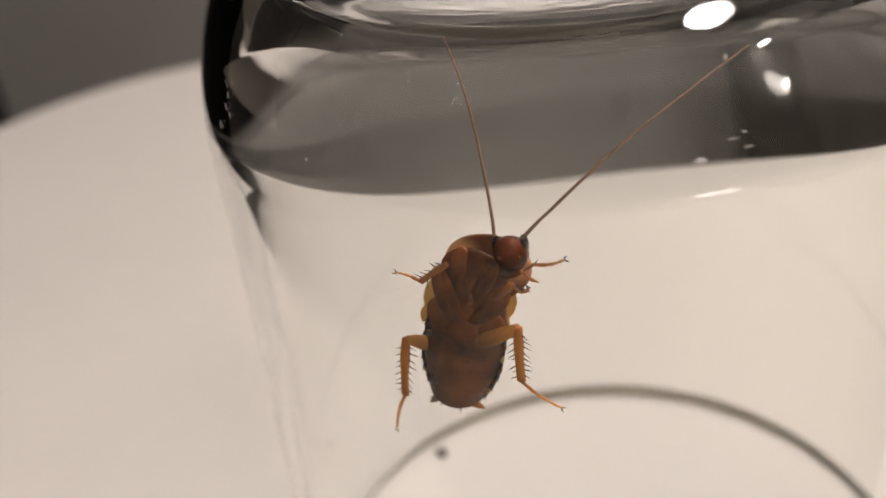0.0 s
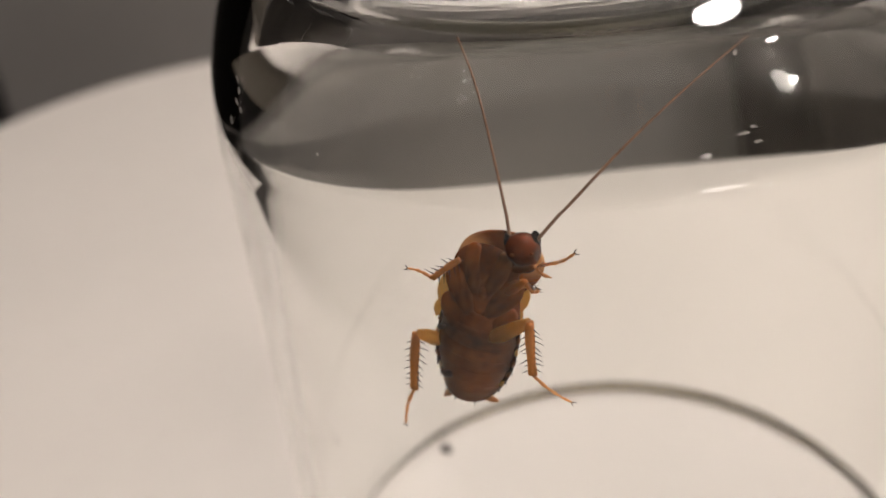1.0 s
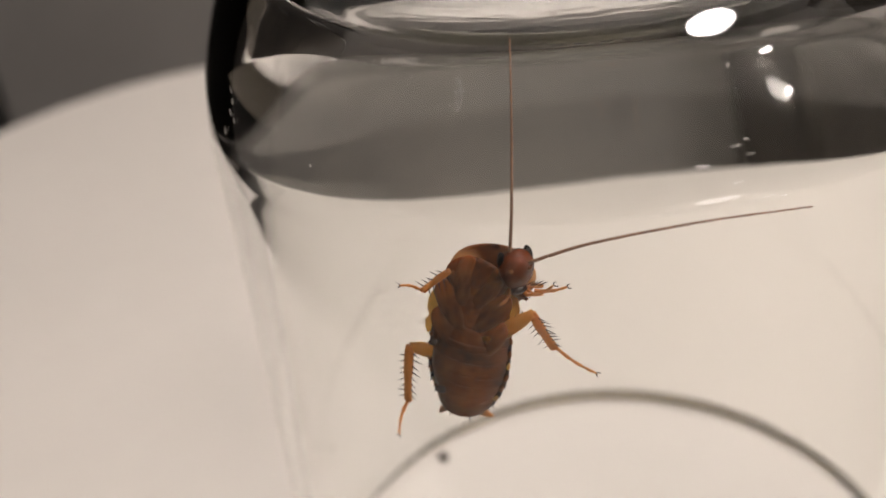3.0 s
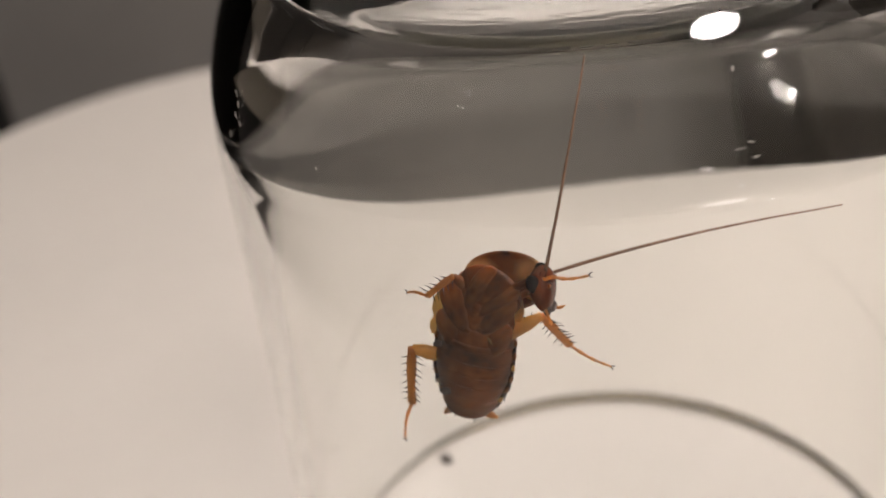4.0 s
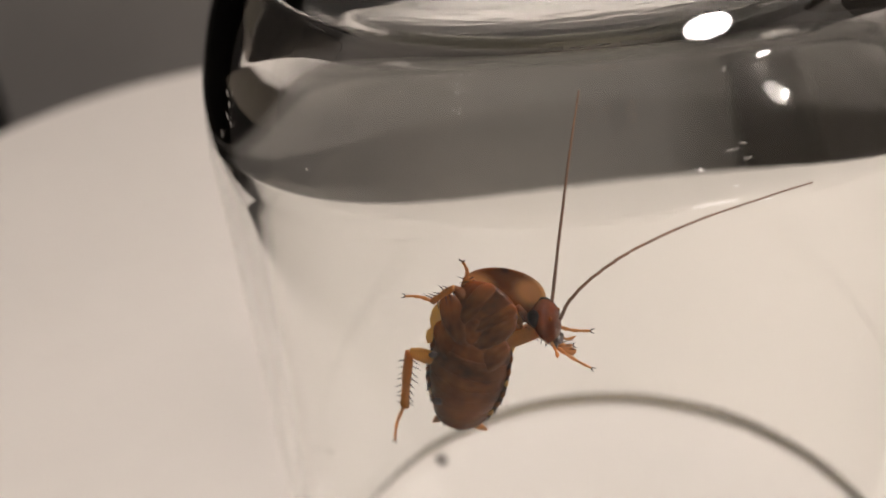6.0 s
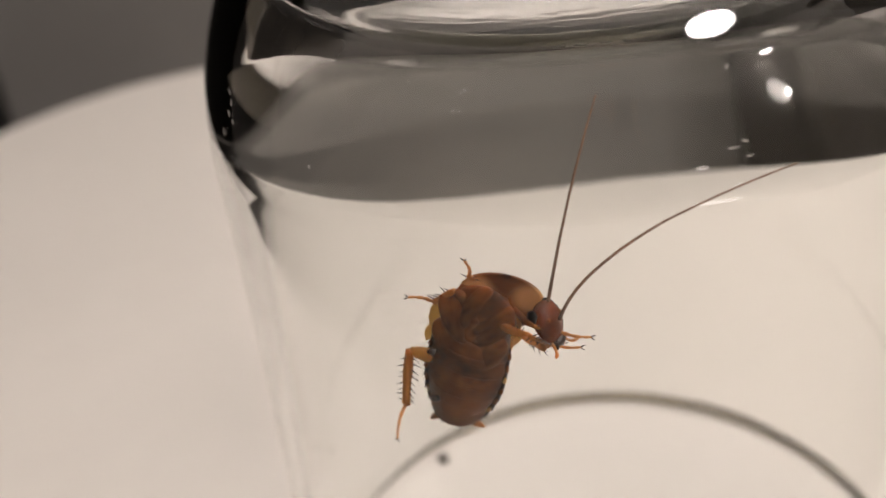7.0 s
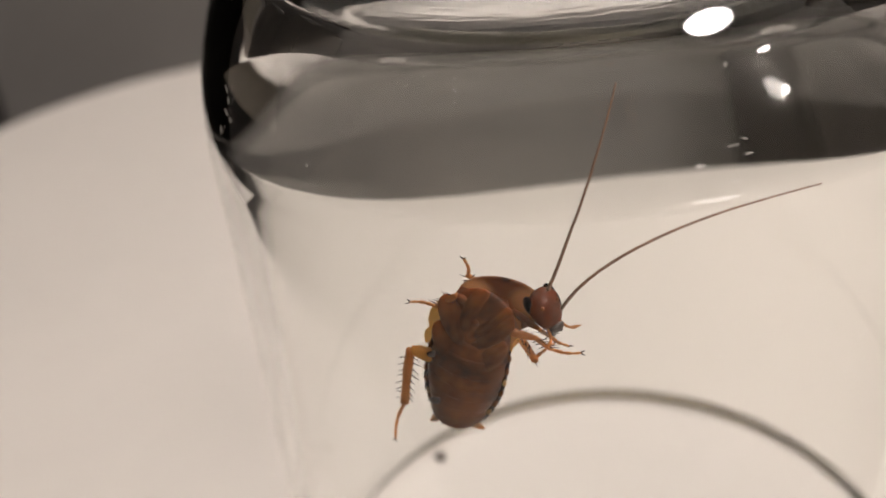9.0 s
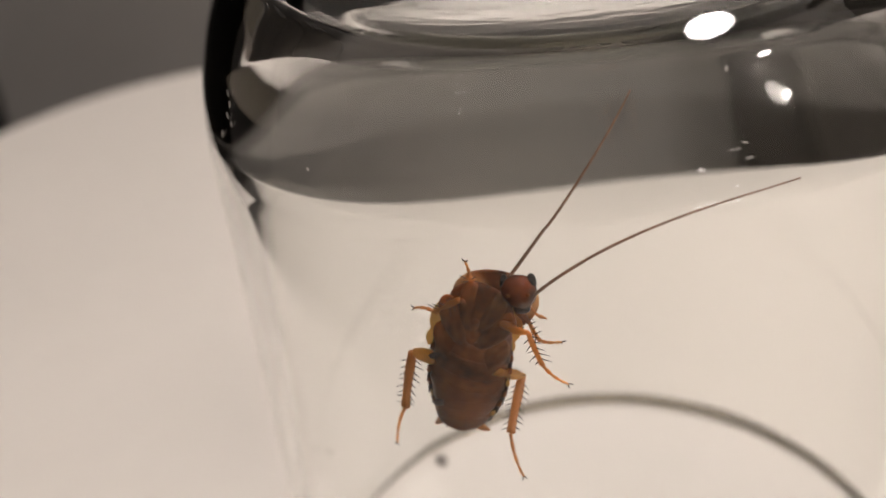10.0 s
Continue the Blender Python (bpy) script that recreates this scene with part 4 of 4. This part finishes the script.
LEFT_FEELER_TIP = [(0, -1.73, 18.14, -7.51), (0.5, -1.58, 18.04, -7.39), (1, -1.24, 17.63, -6.95), (1.5, 6.66, 18.52, -8.62), (2, 6.23, 17.53, -7.45), (2.5, 1.62, 18.39, -7.76), (4, 6.86, 19.43, -10.48), (4.5, 9.06, 19.45, -11.18), (5, 8.22, 18.18, -8.66), (5.5, 7.21, 17.02, -7.19), (7, 8.73, 17.19, -7.76), (7.5, 8.91, 17.06, -7.69), (8, 9.26, 16.59, -7.35), (8.5, 9.38, 16.68, -7.49), (9, 9.89, 17.60, -8.55), (9.5, 9.20, 17.14, -7.86), (9.8, 8.75, 17.02, -7.61), (10, 10.91, 16.92, -8.25)]
RIGHT_FEELER_ROOT = [(0, 3.68, 6.17, -1.38), (0.5, 3.74, 6.07, -1.38), (1, 4.00, 5.56, -1.39), (1.5, 3.68, 5.04, -1.49), (2, 3.67, 4.19, -1.51), (2.5, 3.24, 4.82, -1.49), (4, 5.59, 4.53, -1.79), (4.5, 5.76, 3.55, -1.80), (5, 5.89, 2.36, -1.82), (5.5, 6.41, 1.06, -1.89), (7, 6.20, 0.32, -1.84), (7.5, 6.27, 0.62, -1.86), (8, 6.26, 0.79, -1.86), (8.5, 6.42, 0.86, -1.90), (9, 6.51, 1.12, -1.90), (9.5, 6.14, 1.55, -1.86), (9.8, 5.59, 1.77, -1.77), (10, 4.27, 2.39, -1.59)]
RIGHT_FEELER_MIDDLE = [(0, 9.71, 11.95, -4.19), (0.5, 9.89, 12.13, -4.37), (1, 10.41, 12.45, -4.67), (1.5, 13.07, 8.03, -3.38), (2, 11.41, 6.23, -2.74), (2.5, 10.93, 7.35, -2.61), (4, 13.60, 6.85, -3.57), (4.5, 13.58, 6.85, -3.56), (5, 11.30, 6.70, -2.72), (5.5, 11.82, 6.30, -2.89), (7, 11.06, 6.54, -2.63), (7.5, 11.01, 6.85, -2.62), (8, 10.39, 5.63, -2.41), (8.5, 10.47, 6.08, -2.44), (9, 12.45, 6.43, -3.12), (9.5, 10.56, 5.62, -2.46), (9.8, 11.31, 6.80, -2.72), (10, 10.53, 6.94, -2.48)]
RIGHT_FEELER_TIP = [(0, 16.46, 16.36, -10.79), (0.5, 15.09, 16.91, -11.04), (1, 16.09, 16.80, -11.09), (1.5, 21.94, 7.40, -8.05), (2, 21.59, 5.78, -7.75), (2.5, 23.20, 6.67, -9.04), (4, 21.81, 7.28, -7.94), (4.5, 23.83, 6.70, -9.60), (5, 18.25, 9.83, -6.14), (5.5, 22.50, 9.08, -8.71), (7, 20.72, 10.39, -8.12), (7.5, 17.54, 10.56, -6.16), (8, 18.85, 10.94, -7.22), (8.5, 21.35, 8.19, -7.62), (9, 22.95, 8.67, -8.91), (9.5, 21.15, 9.93, -8.14), (9.8, 20.86, 8.68, -7.30), (10, 19.15, 9.41, -6.47)]
TAIL = [(0, -3.61, -10.08, -2.04), (0.5, -3.62, -10.13, -2.04), (1, -3.16, -9.99, -1.99), (1.5, -3.57, -10.15, -2.03), (2, -3.70, -10.08, -2.05), (2.5, -3.13, -10.40, -1.98), (4, -3.11, -10.33, -1.97), (4.5, -3.08, -10.47, -1.96), (5, -3.43, -11.05, -1.99), (5.5, -3.36, -11.35, -1.98), (7, -3.87, -11.27, -2.05), (7.5, -3.81, -11.34, -2.04), (8, -3.93, -11.34, -2.06), (8.5, -3.98, -11.47, -2.06), (9, -3.75, -11.64, -2.03), (9.5, -3.72, -11.62, -2.03), (9.8, -3.51, -11.46, -2.00), (10, -3.38, -11.36, -1.99)]
NECK = [(0, 0.40, 4.64, -2.07), (0.5, 0.37, 4.62, -2.07), (1, 0.69, 4.66, -2.07), (1.5, 0.47, 4.62, -2.07), (2, 0.18, 4.64, -2.07), (2.5, 0.27, 4.53, -2.07), (4, 0.00, 3.77, -2.06), (4.5, 0.04, 3.66, -2.05), (5, 0.48, 3.16, -2.04), (5.5, 0.82, 2.76, -2.04), (7, 0.36, 2.15, -2.03), (7.5, 0.43, 2.19, -2.03), (8, 0.45, 2.10, -2.03), (8.5, 0.43, 2.04, -2.03), (9, 0.46, 1.86, -2.02), (9.5, 0.57, 1.85, -2.02), (9.8, 0.60, 1.81, -2.02), (10, 0.44, 2.37, -2.03)]
HEAD_PLACE = [(0, 3.02, 5.00, -1.79), (0.5, 3.00, 4.98, -1.79), (1, 3.20, 4.81, -1.81), (1.5, 3.10, 4.90, -1.79), (2, 3.22, 4.57, -1.80), (2.5, 2.64, 4.66, -1.76), (4, 4.61, 2.85, -1.94), (4.5, 4.65, 2.74, -1.94), (5, 5.11, 1.62, -1.98), (5.5, 5.38, 0.48, -2.00), (7, 5.30, -0.24, -1.98), (7.5, 5.12, 0.15, -1.96), (8, 5.18, 0.53, -1.97), (8.5, 5.19, 1.01, -1.99), (9, 5.31, 0.83, -2.00), (9.5, 5.13, 1.27, -1.98), (9.8, 4.82, 1.72, -1.96), (10, 3.35, 2.61, -1.79)]
SHIELD_PLACE = [(0, 0.62, 3.27, -3.05), (0.5, 0.59, 3.20, -3.05), (1, 0.87, 3.18, -3.05), (1.5, 0.75, 3.18, -3.05), (2, 0.55, 3.22, -3.05), (2.5, 0.55, 3.14, -3.04), (4, 1.39, 2.90, -3.07), (4.5, 1.51, 2.74, -3.07), (5, 1.84, 2.25, -3.07), (5.5, 1.77, 1.95, -3.07), (7, 1.34, 1.05, -3.03), (7.5, 1.31, 1.03, -3.03), (8, 1.33, 0.89, -3.03), (8.5, 1.31, 0.77, -3.03), (9, 1.35, 0.58, -3.03), (9.5, 1.45, 0.58, -3.03), (9.8, 1.30, 0.83, -3.03), (10, 0.95, 1.25, -3.03)]


WALL_FRAME = Matrix(((0.91140, 0, -0.41151, -0.01508), (-0.41151, 0, -0.91140, -0.03306), (0, 1, 0, 0.06303), (0, 0, 0, 1)))


def towards(start, end, facing=(0, 0, 1)):
    """A pose at start whose y axis points to end and whose z axis faces the glass as nearly as it can; in millimetres."""
    y = (Vector(end) - Vector(start)).normalized()
    x = y.cross(Vector(facing)).normalized()
    z = x.cross(y)
    m = Matrix((x, y, z)).transposed().to_4x4()
    m.translation = Vector(start) * MM
    return m


def chain(root, middle, tip, count, step):
    """Poses of the pieces of a feeler along a curve through three points."""
    root, middle, tip = Vector(root), Vector(middle), Vector(tip)
    bend = 2 * middle - 0.5 * (root + tip)
    points = [(1 - k) ** 2 * root + 2 * k * (1 - k) * bend + k * k * tip for k in (j / 60 for j in range(61))]
    end = (points[-1] - points[-2]).normalized()
    points += [tip + end * 0.5 * j for j in range(1, 30)]
    poses, here, j = [], points[0], 1
    for _ in range(count):
        while (points[j] - here).length < step and j < len(points) - 1:
            j += 1
        ahead = here + (points[j] - here).normalized() * step
        poses.append(towards(here, ahead))
        here = ahead
    return poses


HEAD_TURN = [(0, 28, 10), (0, 28, 10), (2, 28, 10), (0, 26, 10), (0, 24, 14), (-2, 22, 16), (2, 0, 88), (2, 0, 88), (4, 0, 84), (8, 0, 84), (14, 0, 72), (16, 0, 68), (22, 4, 58), (22, 6, 54), (20, 8, 54), (20, 10, 48), (16, 16, 34), (2, 26, 12)]
SHIELD_TURN = [(-10, -18, 8), (-10, -18, 8), (-10, -18, 8), (-8, -18, 8), (-8, -18, 8), (-8, -16, 8), (2, 0, 4), (4, 0, 0), (2, 0, 0), (0, 0, 0), (-12, 0, 8), (-14, 0, 8), (-14, 0, 8), (-14, 0, 8), (-12, 0, 8), (-10, 0, 8), (-10, -4, 8), (-12, -14, 8)]


PROTHORAX_TURN = [-15, -15, -16, -15, -14, -16, -42, -44, -46, -48, -44, -44, -42, -40, -40, -38, -32, -20]


def motions():
    times = [row[0] for row in TAIL]
    bodies = []
    for a, b in zip(TAIL, NECK):
        tail_at, neck_at = Vector(a[1:]), Vector(b[1:])
        bodies.append(towards(tail_at, neck_at))
    walk(roach, [(t, WALL_FRAME @ m) for t, m in zip(times, bodies)])
    back = [m.inverted() for m in bodies]

    def key(ob, poses):
        walk(ob, [(t, b @ m) for t, b, m in zip(times, back, poses)])

    for name, joints in (("left_hind", (LEFT_HIND_HIP, LEFT_HIND_KNEE, LEFT_HIND_ANKLE, LEFT_HIND_FOOT)), ("left_middle", (LEFT_MIDDLE_HIP, LEFT_MIDDLE_KNEE, LEFT_MIDDLE_ANKLE, LEFT_MIDDLE_FOOT)),
                         ("left_fore", (LEFT_FORE_HIP, LEFT_FORE_KNEE, LEFT_FORE_ANKLE, LEFT_FORE_FOOT)), ("right_fore", (RIGHT_FORE_HIP, RIGHT_FORE_KNEE, RIGHT_FORE_ANKLE, RIGHT_FORE_FOOT)),
                         ("right_middle", (RIGHT_MIDDLE_HIP, RIGHT_MIDDLE_KNEE, RIGHT_MIDDLE_ANKLE, RIGHT_MIDDLE_FOOT)), ("right_hind", (RIGHT_HIND_HIP, RIGHT_HIND_KNEE, RIGHT_HIND_ANKLE, RIGHT_HIND_FOOT))):
        for ob, starts, ends in zip(LEGS[name], joints, joints[1:]):
            key(ob, [towards(a[1:], b[1:]) for a, b in zip(starts, ends)])
    for pieces, count, step, places in ((left_feeler, LEFT_COUNT, LEFT_STEP, (LEFT_FEELER_ROOT, LEFT_FEELER_MIDDLE, LEFT_FEELER_TIP)), (right_feeler, RIGHT_COUNT, RIGHT_STEP, (RIGHT_FEELER_ROOT, RIGHT_FEELER_MIDDLE, RIGHT_FEELER_TIP))):
        poses = [chain(a[1:], b[1:], c[1:], count, step) for a, b, c in zip(*places)]
        for k, piece in enumerate(pieces):
            key(piece, [row[k] for row in poses])
    key(head, [pose(*(c * MM for c in p[1:]), 0, 0, tilt) @ pose(0, 0, 0, nod, turn, 0) for p, (tilt, nod, turn) in zip(HEAD_PLACE, HEAD_TURN)])
    # the front of the breast follows the shield and turns towards the head
    key(front, [pose((p[1] - (0.7 if p[0] < 3 or p[0] > 9.9 else 0.9)) * MM, (p[2] - 0.2 + 0.02 * (tilt + 15)) * MM, (p[3] + 1.32) * MM, 0, 0, tilt) for p, tilt in zip(SHIELD_PLACE, PROTHORAX_TURN)])
    key(shield, [pose(*(c * MM for c in p[1:]), 0, 0, tilt) @ pose(0, 0, 0, nod, roll, 0) for p, (tilt, nod, roll) in zip(SHIELD_PLACE, SHIELD_TURN)])


motions()
